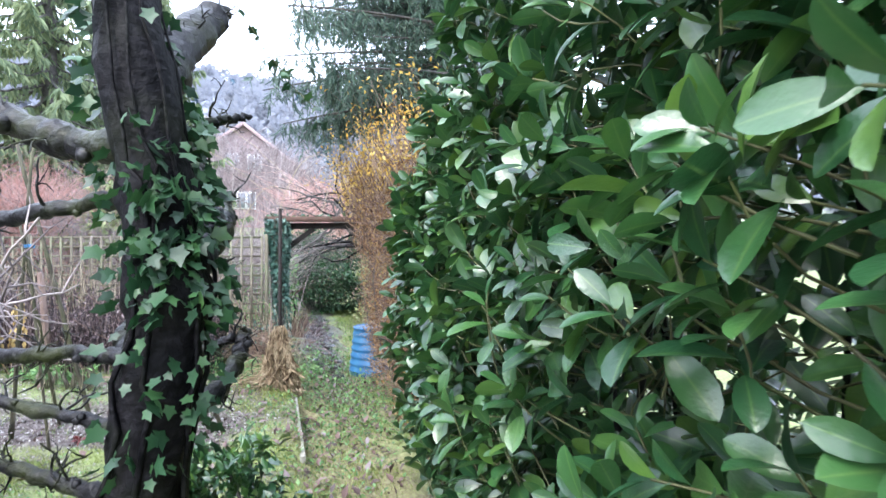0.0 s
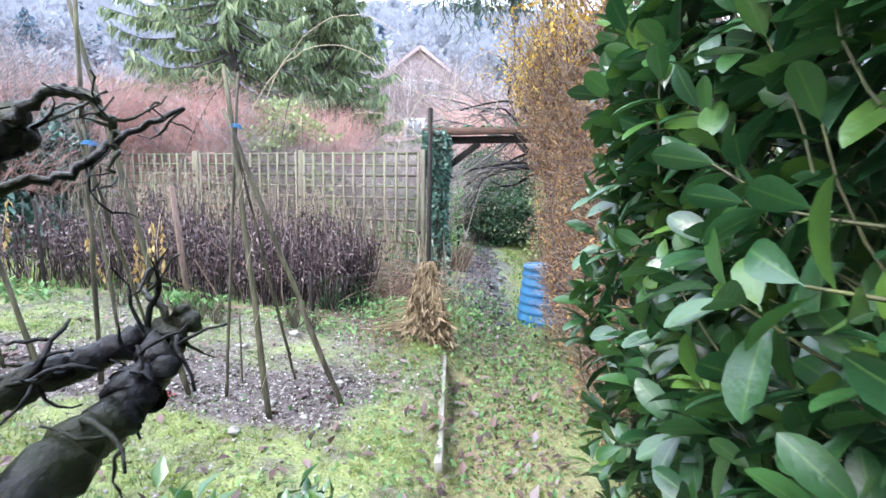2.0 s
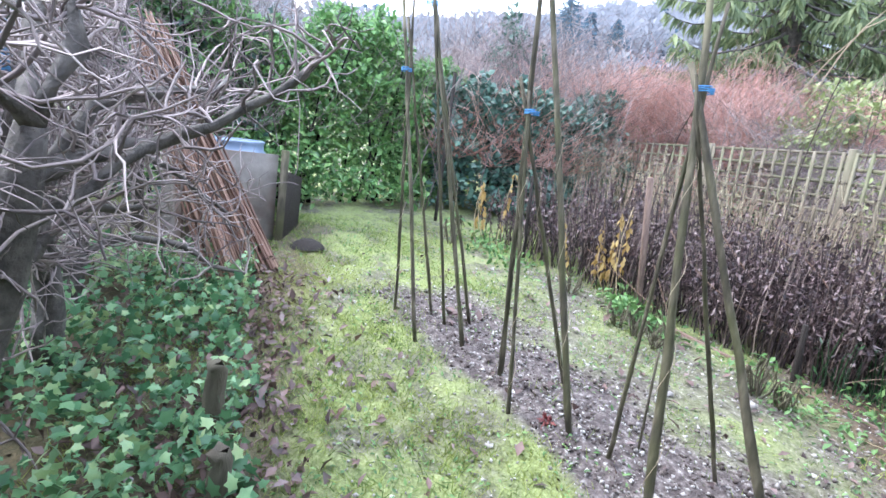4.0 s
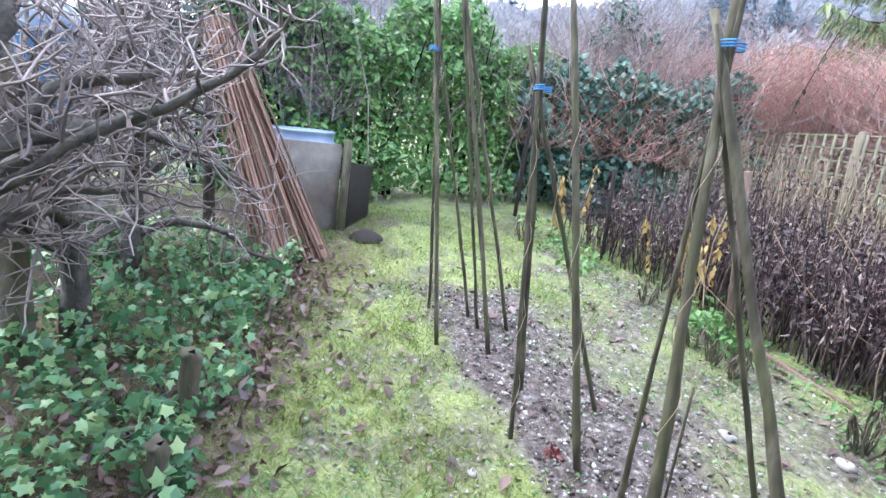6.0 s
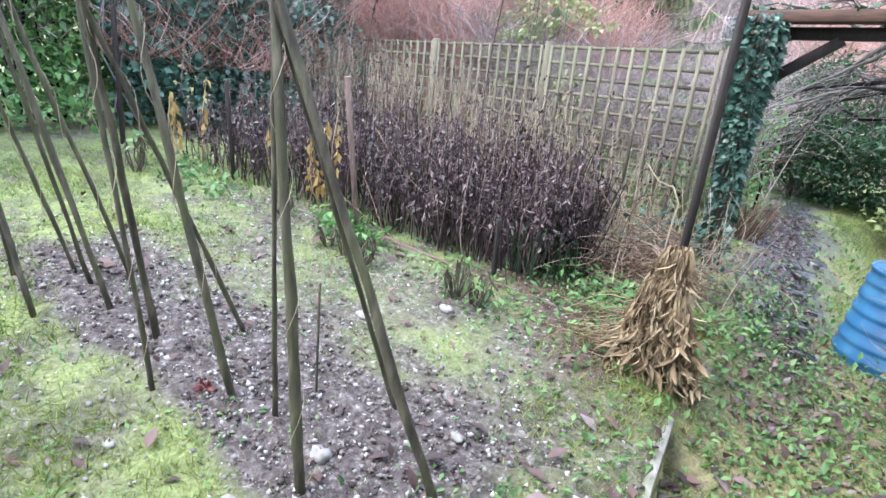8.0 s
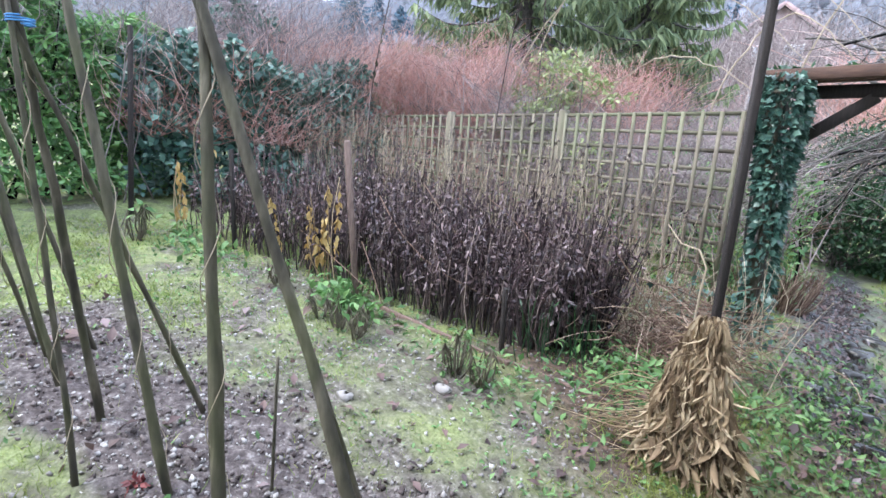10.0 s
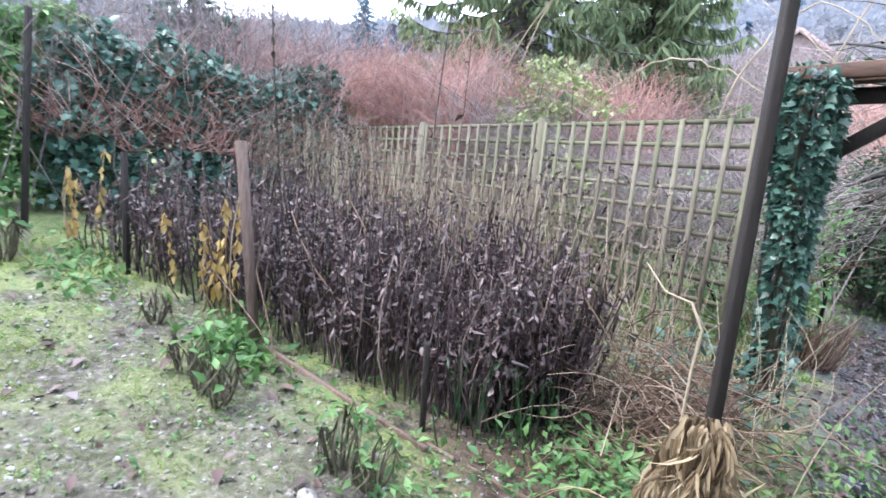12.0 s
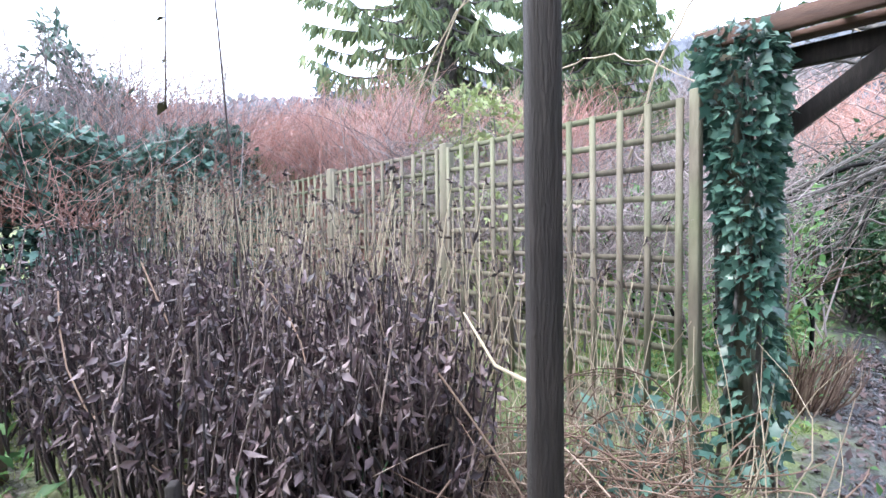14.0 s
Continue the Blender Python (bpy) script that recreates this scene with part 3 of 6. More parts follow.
part("husk_foliage", leaves(P[lower], HUSK, 0.085, srng, drape[lower], up=0.0, spread=0.7, vary=0.6), M_STRAW, bundle, kind="stuff")
part("strap_foliage", leaves(P[upper], HUSK, 0.11, srng, drape[upper] * 1.3, up=0.0, spread=0.35, vary=0.5, face=drape[upper] * np.array([4, 4, 0])), M_STRAW, bundle, kind="stuff")
part("crumpled_foliage", leaves(P[::3] + np.array([0, 0, -0.05]), STRAP, 0.10, srng, drape[::3] * 0.6, up=0.0, spread=0.9, vary=0.6), M_STRAW, bundle, kind="stuff")
k = 110
A = np.stack([-2.0 + srng.normal(0, 0.06, k), 6.24 + srng.normal(0, 0.06, k), 0.35 + 0.35 * srng.random(k)], -1)
B = A + np.stack([-0.08 - 0.45 * srng.random(k), -0.03 - 0.2 * srng.random(k), -0.1 - 0.2 * srng.random(k)], -1) + srng.normal(0, 0.06, (k, 3))
B[:, 2] = np.maximum(B[:, 2], land(B[:, 0], B[:, 1]) + 0.02)
part("fallen_stalk_growth", sticks(A, B, 0.0028, 0.0014, srng, bend=0.14, mids=4)[:2], M_STRAW, bundle, kind="stuff")
crook = [(-2.26, 6.62, 0.3, 0.010), (-2.2, 6.6, 0.75, 0.010), (-2.19, 6.6, 1.05, 0.011), (-2.18, 6.6, 1.19, 0.010), (-2.23, 6.6, 1.275, 0.010), (-2.33, 6.6, 1.29, 0.007), (-2.42, 6.6, 1.38, 0.004)]
crook = [(a_, b_, c_, 0.5 * r_) for a_, b_, c_, r_ in crook]
single("dead_stem", tube(crook, 6, 0.25, srng), M_TANSTALK, "pale crooked dead stem hanging beside the dark post", "stem")

# ---- edging boards ----
def board(name, pts, w, h, mat, label, group=""):
    t = thing(name, (*pts[0][:2], pts[0][2]), label, "board", group)
    for a, c in zip(pts[:-1], pts[1:]):
        part("plank", bar(a, c, w, h, 0.005), mat, t)
    return t


board("edging_board", [(-1.155, 4.30, 0.17), (-1.42, 5.12, 0.175), (-1.695, 5.98, 0.18)], 0.045, 0.16, M_BOARD, "grey weathered edging board between path and bed")
board("bed_plank", [(-4.25, 5.80, 0.53), (-3.05, 6.14, 0.415)], 0.025, 0.045, M_STAKE, "brown rotting plank along the flower bed", "bed planks")
board("bed_plank", [(-3.1, 6.17, 0.41), (-2.2, 6.5, 0.32)], 0.022, 0.04, M_STAKE, "brown rotting plank along the flower bed", "bed planks")

# ---- stakes at the bed ----
for a, c, w, lab, mat in (((-4.35, 5.79, 0.4), (-4.37, 5.66, 1.70), 0.075, "flat brown wooden stake in front of the bed", M_STAKE),
                          ((-5.6, 5.25, 0.5), (-5.62, 5.22, 1.56), 0.05, "thin grey stake among the dead flowers", M_POSTDARK),
                          ((-6.9, 4.62, 0.7), (-6.93, 4.68, 2.62), 0.055, "tall dark stake before the evergreen hedge", M_POSTDARK),
                          ((-3.2, 6.22, 0.3), (-3.2, 6.2, 0.86), 0.045, "short grey stake at the plank", M_POSTDARK),
                          ((-2.65, 4.52, 0.35), (-2.68, 4.55, 0.92), 0.018, "thin broken stub of a cane in the earth", M_POLE)):
    t = thing("stake", a, lab, "stake", "stakes in the bed")
    part("shaft", bar(a, c, w, w * 0.6, 0.004, (0.5, 0.85, 0)), mat, t)

# ---- bean pole wigwams ----
def wigwam(tie, bases, seed, label, over):
    rng = np.random.default_rng(seed)
    t = thing("bean_wigwam", (*tie[:2], float(land(tie[0], tie[1]))), label, "bean poles", "bean pole wigwams")
    for (bx, by, r, ox, oy), ov in zip(bases, over):
        z0 = float(land(bx, by)) - 0.06
        off = rng.normal(0, 0.022, 2)
        end = np.array([tie[0] + off[0] + ox, tie[1] + off[1] + oy, tie[2]])
        a = np.array([bx, by, z0])
        d = (end - a) / np.linalg.norm(end - a)
        L = np.linalg.norm(end - a) + ov
        s = np.linspace(0, 1, 12)
        P = a + d * (s * L)[:, None]
        side = np.cross(d, (0.3, 0.8, 0.1))
        P += side * (np.sin(s * 3.1 + rng.random()) * 0.009)[:, None] + rng.normal(0, 0.0025, P.shape)
        R = r * (1.06 - 0.35 * s) * (1 + 0.07 * rng.normal(0, 1, 12))
        part("pole", tube(np.column_stack([P, R]), 8, 0.12, rng), M_POLE, t, smooth=True)
        # dead bean vine wound round the pole
        if rng.random() < 0.55:
            q = np.linspace(0.12, 0.93, 60)
            turn = q * (22 + 10 * rng.random()) + rng.random() * 6
            C = a + d * (q * (L - ov))[:, None]
            u = np.cross(d, (0, 0, 1.0)); u /= np.linalg.norm(u); w = np.cross(d, u)
            rr_ = r + 0.006 + 0.006 * rng.random(60)
            C += (np.cos(turn) * rr_)[:, None] * u + (np.sin(turn) * rr_)[:, None] * w
            part("vine", tube(np.column_stack([C, np.full(60, 0.0016)]), 4), M_TANSTALK, t, "dry twining bean vine")
    ring = np.linspace(0, 6.283 * 3, 40)
    part("tie", tube(np.column_stack([tie[0] + 0.036 * np.cos(ring), tie[1] + 0.036 * np.sin(ring), tie[2] - 0.012 + 0.024 * ring / 18.85, np.full(40, 0.0028)]), 5), M_TWINE, t, "blue twine")
    return t


wigwam((-2.385, 4.235, 2.09), [(-2.205, 4.235, 0.0185, 0, 0), (-1.925, 4.635, 0.0175, 0, 0), (-2.60, 4.31, 0.0105, 0, 0), (-2.40, 4.79, 0.0105, 0, 0)], 41, "wigwam of rough mossy bean poles tied with blue twine", (0.35, 0.1, 0.3, 0.05))
wigwam((-3.09, 3.89, 1.98), [(-2.97, 3.95, 0.011, 0, 0), (-3.36, 4.06, 0.0155, 0, 0), (-2.78, 4.21, 0.0175, 0.0, 0.14), (-3.26, 4.45, 0.0125, 0, 0)], 42, "tall wigwam of rough bean poles with a cut stub", (0.1, 0.75, 0.8, 0.17))
wigwam((-4.0, 3.46, 2.2), [(-4.24, 3.59, 0.011, 0, 0), (-3.75, 3.63, 0.0135, 0, 0), (-4.19, 3.86, 0.011, 0, 0)], 43, "slender wigwam of weathered bean poles in the bed", (0.45, 0.42, 0.3))
wigwam((-3.9, 3.55, 2.58), [(-4.0, 3.90, 0.011, 0, 0), (-3.69, 3.94, 0.0155, 0, 0), (-4.02, 4.1, 0.012, 0, 0)], 44, "tall narrow wigwam of bean poles in the bed", (0.12, 0.12, 0.1))

# ---- blue compost bin ----
cbin = thing("compost_bin", (-1.20, 8.85, float(land(-1.2, 8.85))), "blue ribbed plastic compost bin on the path", "compost bin")
prof = [(0.30, 0.0), (0.375, 0.0), (0.385, 0.03)]
for i in range(6):
    z, r = 0.05 + i * 0.12, 0.375 - 0.012 * i
    prof += [(r, z), (r + 0.012, z + 0.02), (r + 0.012, z + 0.05), (r - 0.004, z + 0.07), (r - 0.006, z + 0.11)]
prof += [(0.315, 0.77), (0.322, 0.79), (0.315, 0.805), (0.30, 0.80), (0.295, 0.6)]
part("body", lathe(prof, -1.20, 8.85, float(land(-1.2, 8.85))), M_BARREL, cbin, smooth=True)
part("lid", lathe([(0.31, 0.775), (0.30, 0.79), (0.2, 0.80), (0.02, 0.805)], -1.20, 8.85, float(land(-1.2, 8.85))), M_BARREL, cbin, smooth=True)

# ---- pergola over the path, with an ivy-clad post ----
perg = thing("pergola", (-2.7, 8.62, 0.25), "red-brown timber pergola over the path", "pergola")
part("post", bar((-2.66, 8.64, 0.1), (-2.80, 8.62, 2.38), 0.11, 0.11, 0.008, (0, 1, 0)), M_TRELLIS, perg, "algae-grey post")
part("post", bar((-0.62, 8.75, -0.2), (-0.62, 8.75, 2.38), 0.10, 0.10, 0.008, (0, 1, 0)), M_TRELLIS, perg)
part("beam", bar((-2.92, 8.57, 2.45), (-0.5, 8.72, 2.46), 0.05, 0.09, 0.006), M_BEAM, perg)
part("beam", bar((-2.72, 8.86, 2.35), (-0.5, 8.98, 2.36), 0.05, 0.10, 0.006), M_POSTDARK, perg)
part("batten", bar((-2.75, 8.80, 2.435), (-0.5, 8.93, 2.445), 0.10, 0.03, 0.004), M_BEAM, perg)
part("brace", bar((-2.68, 8.78, 1.93), (-2.2, 8.90, 2.31), 0.06, 0.09, 0.005), M_POSTDARK, perg)

irng = np.random.default_rng(51)
nI = 3400
u, a = irng.random(nI), irng.random(nI) * 6.283
rr_ = (0.08 + 0.025 * np.sin(u * 9) + 0.05 * step(u, 0.25, 0.6)) * (0.75 + 0.45 * irng.random(nI))
P = np.stack([-2.63 - 0.1 * u + rr_ * np.cos(a), 8.60 + rr_ * np.sin(a), 0.35 + 2.12 * u ** 0.85], -1)
keep = irng.random(nI) < 0.22 + 0.95 * u
P, a = P[keep], a[keep]
ivyp = thing("post_ivy", (-2.7, 8.6, 0.3), "dense dark ivy climbing the pergola post", "ivy")
part("foliage", leaves(P, IVYLEAF, 0.062, irng, np.stack([np.cos(a), np.sin(a), -0.7 + 0 * a], -1) * 0.9, up=0.1, spread=0.5), M_IVYBLUE, ivyp, kind="stuff")
nT = 220
P = np.stack([-2.9 + 2.3 * irng.random(nT) ** 2.2, 8.6 + 0.35 * irng.random(nT), 2.47 + 0.06 * irng.random(nT)], -1)
part("top_foliage", leaves(P, IVYLEAF, 0.07, irng, droop=0.3), M_IVY, ivyp, kind="stuff")
vines = [tube([(-2.70 + 0.13 * math.cos(k), 8.60 + 0.13 * math.sin(k), 0.28, 0.012), (-2.72 + 0.10 * math.cos(k + 1), 8.60 + 0.1 * math.sin(k + 1), 1.2, 0.011), (-2.77 + 0.10 * math.cos(k + 2), 8.6 + 0.1 * math.sin(k + 2), 2.3, 0.007)], 5) for k in (0.3, 2.2, 4.0, 5.3)]
part("stem_growth", joined(vines), M_BARKGREY, ivyp, kind="stuff")

# ---- flower bed of frosted, blackened stalks ----
def inside_bed(rng, n):
    t = rng.random(n)
    fx = np.interp(t, [0, 0.45, 0.85, 1], [-6.2, -4.35, -3.25, -3.05])
    fy = np.interp(t, [0, 0.45, 0.85, 1], [5.0, 5.88, 6.34, 6.48])
    d = rng.random(n) ** 1.15
    back = np.interp(t, [0, 0.5, 1], [1.9, 1.6, 0.55])
    return fx + d * 0.12 * back, fy + d * 0.95 * back, t, d


drng = np.random.default_rng(61)
nD = 1500
x, y, t, d = inside_bed(drng, nD)
A = np.stack([x, y, land(x, y) - 0.02], -1)
H = (0.46 + 0.46 * drng.random(nD)) * (0.85 + 0.35 * d) * (1 - 0.22 * np.clip((t - 0.7) / 0.3, 0, 1)) * (1 + 0.22 * fbm(x, y, 0.3, 3.0))
B = A + np.stack([0.13 * fbm(x, y, 0.25, 5.0) + drng.normal(0, 0.07, nD), 0.13 * fbm(x, y, 0.25, 8.0) + drng.normal(0, 0.07, nD), H], -1)
bedp = thing("flower_bed", (-4.0, 6.4, 0.5), "bed of frost-blackened dead flower stalks with shrivelled leaves", "dead plants", kind="stuff")
s1 = sticks(A, B, 0.0065, 0.004, drng, bend=0.05)
part("stem_growth", s1[:2], M_DARKSTEM, bedp, kind="stuff")
pk = np.repeat(np.arange(nD), 17)
f = 0.40 + 0.60 * drng.random(len(pk)) ** 0.85
C = s1[2]
seg = np.minimum((f * 3).astype(int), 2)
w = (f * 3 - seg)[:, None]
P = C[pk, seg] * (1 - w) + C[pk, seg + 1] * w
half_ = len(P) // 2
mixed = drng.permutation(len(P))
part("foliage", leaves(P[mixed[:half_]], SMALL, 0.036, drng, up=0.1, spread=0.8, droop=0.6, vary=0.6), M_DARKPLANT, bedp, kind="stuff")
part("curled_foliage", leaves(P[mixed[half_:]], NARROW, 0.048, drng, up=0.1, spread=0.7, droop=0.8, vary=0.6), M_DARKPLANT, bedp, kind="stuff")
heads = C[drng.choice(nD, 1000), -1]
part("seed_head_growth", leaves(np.repeat(heads, 4, 0), SMALL, 0.018, drng, up=0.0, spread=1.0), M_DARKSTEM, bedp, kind="stuff")

# thin tan stalks behind, up to the trellis
nT = 620
x = -2.9 - 5.2 * drng.random(nT) ** 0.9
y = 6.9 + 1.35 * drng.random(nT) - 0.18 * np.clip(-4.2 - x, 0, 4)
A = np.stack([x, y, land(x, y)], -1)
B = A + np.stack([drng.normal(0, 0.14, nT), drng.normal(0, 0.1, nT), 0.85 + 0.55 * drng.random(nT)], -1)
tan = thing("dry_stalks", (-5.2, 7.6, 0.5), "thin grey-tan dry stalks before the trellis", "dry stalks", kind="stuff")
s2 = sticks(A, B, 0.0032, 0.002, drng, bend=0.06)
part("stem_growth", s2[:2], M_TANSTALK, tan, kind="stuff")
part("husk_growth", leaves(np.repeat(s2[2][:, -1], 4, 0) - np.array([0, 0, 0.03]), SMALL, 0.028, drng, up=0.0, spread=1.0), M_DARKSTEM, tan, kind="stuff")
part("dry_foliage", leaves(s2[2][drng.choice(nT, 700), drng.integers(1, 4, 700)], NARROW, 0.05, drng, droop=0.8), M_DARKSTEM, tan, kind="stuff")

# fresh green shoots at the open end of the bed
nG = 36
gx_, gy_ = -3.0 + drng.normal(0, 0.14, nG), 6.52 + drng.normal(0, 0.12, nG)
A = np.stack([gx_, gy_, land(gx_, gy_)], -1)
s4 = sticks(A, A + np.stack([drng.normal(0, 0.07, nG), drng.normal(0, 0.07, nG), 0.15 + 0.3 * drng.random(nG)], -1), 0.005, 0.003, drng)
shoots = thing("green_shoots", (-3.12, 6.5, 0.4), "fresh green stems at the foot of the dead flowers", "plants", kind="stuff")
part("stem_growth", s4[:2], M_IVY, shoots, kind="stuff")
part("foliage", leaves(s4[2][:, -1], NARROW, 0.05, drng, np.array([0, 0, 0.5])), M_IVY, shoots, kind="stuff")

# yellow withered leaves at the front of the bed
yl = thing("yellow_stalks", (-5.4, 5.4, 0.6), "withered yellow lily stalks at the front of the bed", "dead plants", kind="stuff")
nY = 10
t = drng.random(nY) * 0.42
x = np.interp(t, [0, 0.45], [-6.3, -4.4])
y = np.interp(t, [0, 0.45], [4.9, 5.8])
A = np.stack([x, y, land(x, y)], -1)
B = A + np.stack([drng.normal(0, 0.1, nY), drng.normal(0, 0.06, nY), 0.5 + 0.45 * drng.random(nY)], -1)
s3 = sticks(A, B, 0.006, 0.004, drng)
part("stem_growth", s3[:2], M_STRAW, yl, kind="stuff")
pk = np.repeat(np.arange(nY), 16)
M_YELLOW = leafy("withered_yellow", [(0.05, (0.30, 0.19, 0.07)), (0.5, (0.46, 0.32, 0.12)), (1.0, (0.58, 0.46, 0.22))], rough=0.7, trans=0.3)
part("foliage", leaves(A[pk] + (B - A)[pk] * (0.25 + 0.75 * drng.random((len(pk), 1))), SMALL, 0.07, drng, droop=0.9, spread=0.5), M_YELLOW, yl, kind="stuff")

# long pale fallen canes across the bed
for a, c in (((-4.45, 6.0, 1.30), (-3.35, 6.35, 0.70)), ((-4.0, 6.7, 1.35), (-3.2, 6.6, 0.8)), ((-4.2, 5.72, 1.0), (-3.9, 5.75, 0.55)), ((-5.0, 5.6, 0.95), (-4.15, 5.75, 0.66)), ((-2.9, 6.9, 1.1), (-2.4, 7.1, 0.35)), ((-4.3, 6.3, 1.42), (-3.6, 6.45, 0.75))):
    v = sticks([a], [c], 0.0042, 0.003, drng, sides=6, bend=0.04, mids=5)
    single("fallen_cane", v[:2], M_BROWNTWIG, "thin pale dry cane leaning through the bed", "cane", "fallen canes")

# ---- pink bramble tangle and weeds by the dark post ----
brng = np.random.default_rng(71)
nB = 620
c0 = np.stack([-2.68 + brng.normal(0, 0.26, nB), 7.45 + brng.normal(0, 0.3, nB), np.zeros(nB)], -1)
c0[:, 2] = land(c0[:, 0], c0[:, 1]) + np.abs(brng.normal(0, 0.22, nB))
dv = unit(brng, nB) * (0.25 + 0.4 * brng.random((nB, 1)))
dv[:, 2] = np.abs(dv[:, 2]) * 0.55
bram = thing("bramble_heap", (-2.6, 7.2, 0.3), "heap of tangled pinkish dead bramble stems", "brambles", kind="stuff")
part("stem_growth", sticks(c0 - dv * 0.4, c0 + dv * 0.6, 0.0036, 0.0018, brng, sides=4, bend=0.16, mids=4)[:2], M_BROWNTWIG, bram, kind="stuff")
nB2 = 160
c0 = np.stack([-2.95 + brng.normal(0, 0.3, nB2), 7.9 + brng.normal(0, 0.3, nB2), np.zeros(nB2)], -1)
c0[:, 2] = land(c0[:, 0], c0[:, 1])
c1 = c0 + np.stack([brng.normal(0, 0.2, nB2), brng.normal(0, 0.2, nB2), 0.25 + 0.6 * brng.random(nB2)], -1)
part("arching_growth", sticks(c0, c1, 0.0035, 0.0016, brng, sides=4, bend=0.12, mids=4)[:2], M_TANSTALK, bram, kind="stuff")


def weeds(n, cx, cy, sx, sy, size, h, mat, name, label, seed, tmpl=SMALL, up=0.65):
    rng = np.random.default_rng(seed)
    P = np.stack([cx + rng.normal(0, sx, n), cy + rng.normal(0, sy, n), np.zeros(n)], -1)
    P[:, 2] = land(P[:, 0], P[:, 1]) + h * rng.random(n) ** 1.5
    return single(name, leaves(P, tmpl, size, rng, np.array([0, 0, 0.25]), up=up, vary=0.5), mat, label, "weeds", kind="stuff")


weeds(1000, -2.5, 6.75, 0.26, 0.3, 0.05, 0.15, M_WEED, "nettle_patch", "low green nettles and weeds under the brambles", 72)
weeds(380, -2.75, 7.9, 0.22, 0.25, 0.055, 0.5, M_IVYBLUE, "ivy_patch", "dark ivy creeping at the trellis foot", 73, IVYLEAF)
weeds(330, -4.25, 5.62, 0.2, 0.1, 0.07, 0.13, M_WEED, "foxglove_patch", "fresh green leaf rosettes beside the brown stake", 74)
weeds(300, -5.7, 4.95, 0.4, 0.13, 0.06, 0.11, M_WEED, "rosette_patch", "fresh green leaf rosettes before the bed", 75)
weeds(300, -3.0, 5.9, 0.4, 0.16, 0.05, 0.07, M_WEED, "weed_patch", "small bright weeds along the plank", 76)
weeds(3200, -1.15, 6.3, 0.42, 1.4, 0.042, 0.05, M_WEED, "path_weeds", "small green weeds on the trodden path", 77)
weeds(900, -1.95, 7.6, 0.22, 0.7, 0.05, 0.08, M_WEED, "path_weeds", "bright low weeds beside the muddy path", 78)
weeds(2600, -3.75, 10.6, 0.4, 1.3, 0.055, 0.12, M_WEED, "path_weeds", "low weeds beside the muddy path beyond the pergola", 83)
weeds(3600, -0.9, 9.9, 0.6, 1.3, 0.055, 0.12, M_WEED, "path_weeds", "bright low weeds by the compost bin", 79)

# rotted leaf stumps of old plants in the lawn
def rotted(x, y, h, seed):
    rng = np.random.default_rng(seed)
    z = float(land(x, y))
    k = 13
    a = rng.random(k) * 6.283
    A = np.stack([x + 0.03 * np.cos(a), y + 0.03 * np.sin(a), np.full(k, z)], -1)
    B = A + np.stack([0.05 * np.cos(a), 0.05 * np.sin(a), h * (0.5 + 0.6 * rng.random(k))], -1)
    t = thing("withered_plant", (x, y, z), "withered brown-green drooping plant stump in the lawn", "plant", "withered plants")
    s = sticks(A, B, 0.007, 0.004, rng, sides=4, bend=0.1)
    part("stem_growth", s[:2], M_POLE, t)
    part("foliage", leaves(np.repeat(s[2][:, -1], 4, 0), STRAP, h * 0.45, rng, droop=1.6, spread=0.5, up=0.2), M_POLE, t)
    part("green_foliage", leaves(s[2][:8, -1], SMALL, h * 0.3, rng, np.array([0, 0, 0.4]), spread=0.6), M_WEED, t)


for k, (x, y, h) in enumerate(((-4.05, 5.35, 0.22), (-3.85, 5.38, 0.2), (-3.7, 5.42, 0.24), (-3.05, 5.72, 0.26), (-2.92, 5.8, 0.2), (-4.7, 5.3, 0.18), (-6.0, 4.55, 0.3))):
    rotted(x, y, h, 80 + k)

# ---- laurel hedge beside the start of the path ----
lrng = np.random.default_rng(101)


def laurel_face(y):
    return 0.62 - 0.235 * y


def laurel_points(n, depth0, depth1):
    # below y 0.5 the hedge is unseen, added to close off light
    y = -1.6 + 5.6 * lrng.random(n)
    top = np.interp(y, [-2, 2.4, 3.4, 4.0], [4.0, 3.6, 2.85, 2.35])
    z = 0.22 + (top - 0.22) * lrng.random(n) ** 0.95
    bulge = 0.08 * fbm(y, z, 0.45, 1.0) + 0.06 * np.cos((z - 1.3) * 1.1) - 0.30 * (1 - step(z, 0.2, 1.0))
    x = laurel_face(y) - bulge + depth0 + (depth1 - depth0) * lrng.random(n)
    return np.stack([x, y, z], -1)


def laurel_end(n):
    x = -0.35 + 1.3 * lrng.random(n)
    z = 0.25 + 2.2 * lrng.random(n)
    y = 3.95 - 0.25 * (x + 0.3) ** 2 + 0.12 * fbm(x, z, 0.4) + 0.15 * lrng.random(n)
    return np.stack([x, y, z], -1)


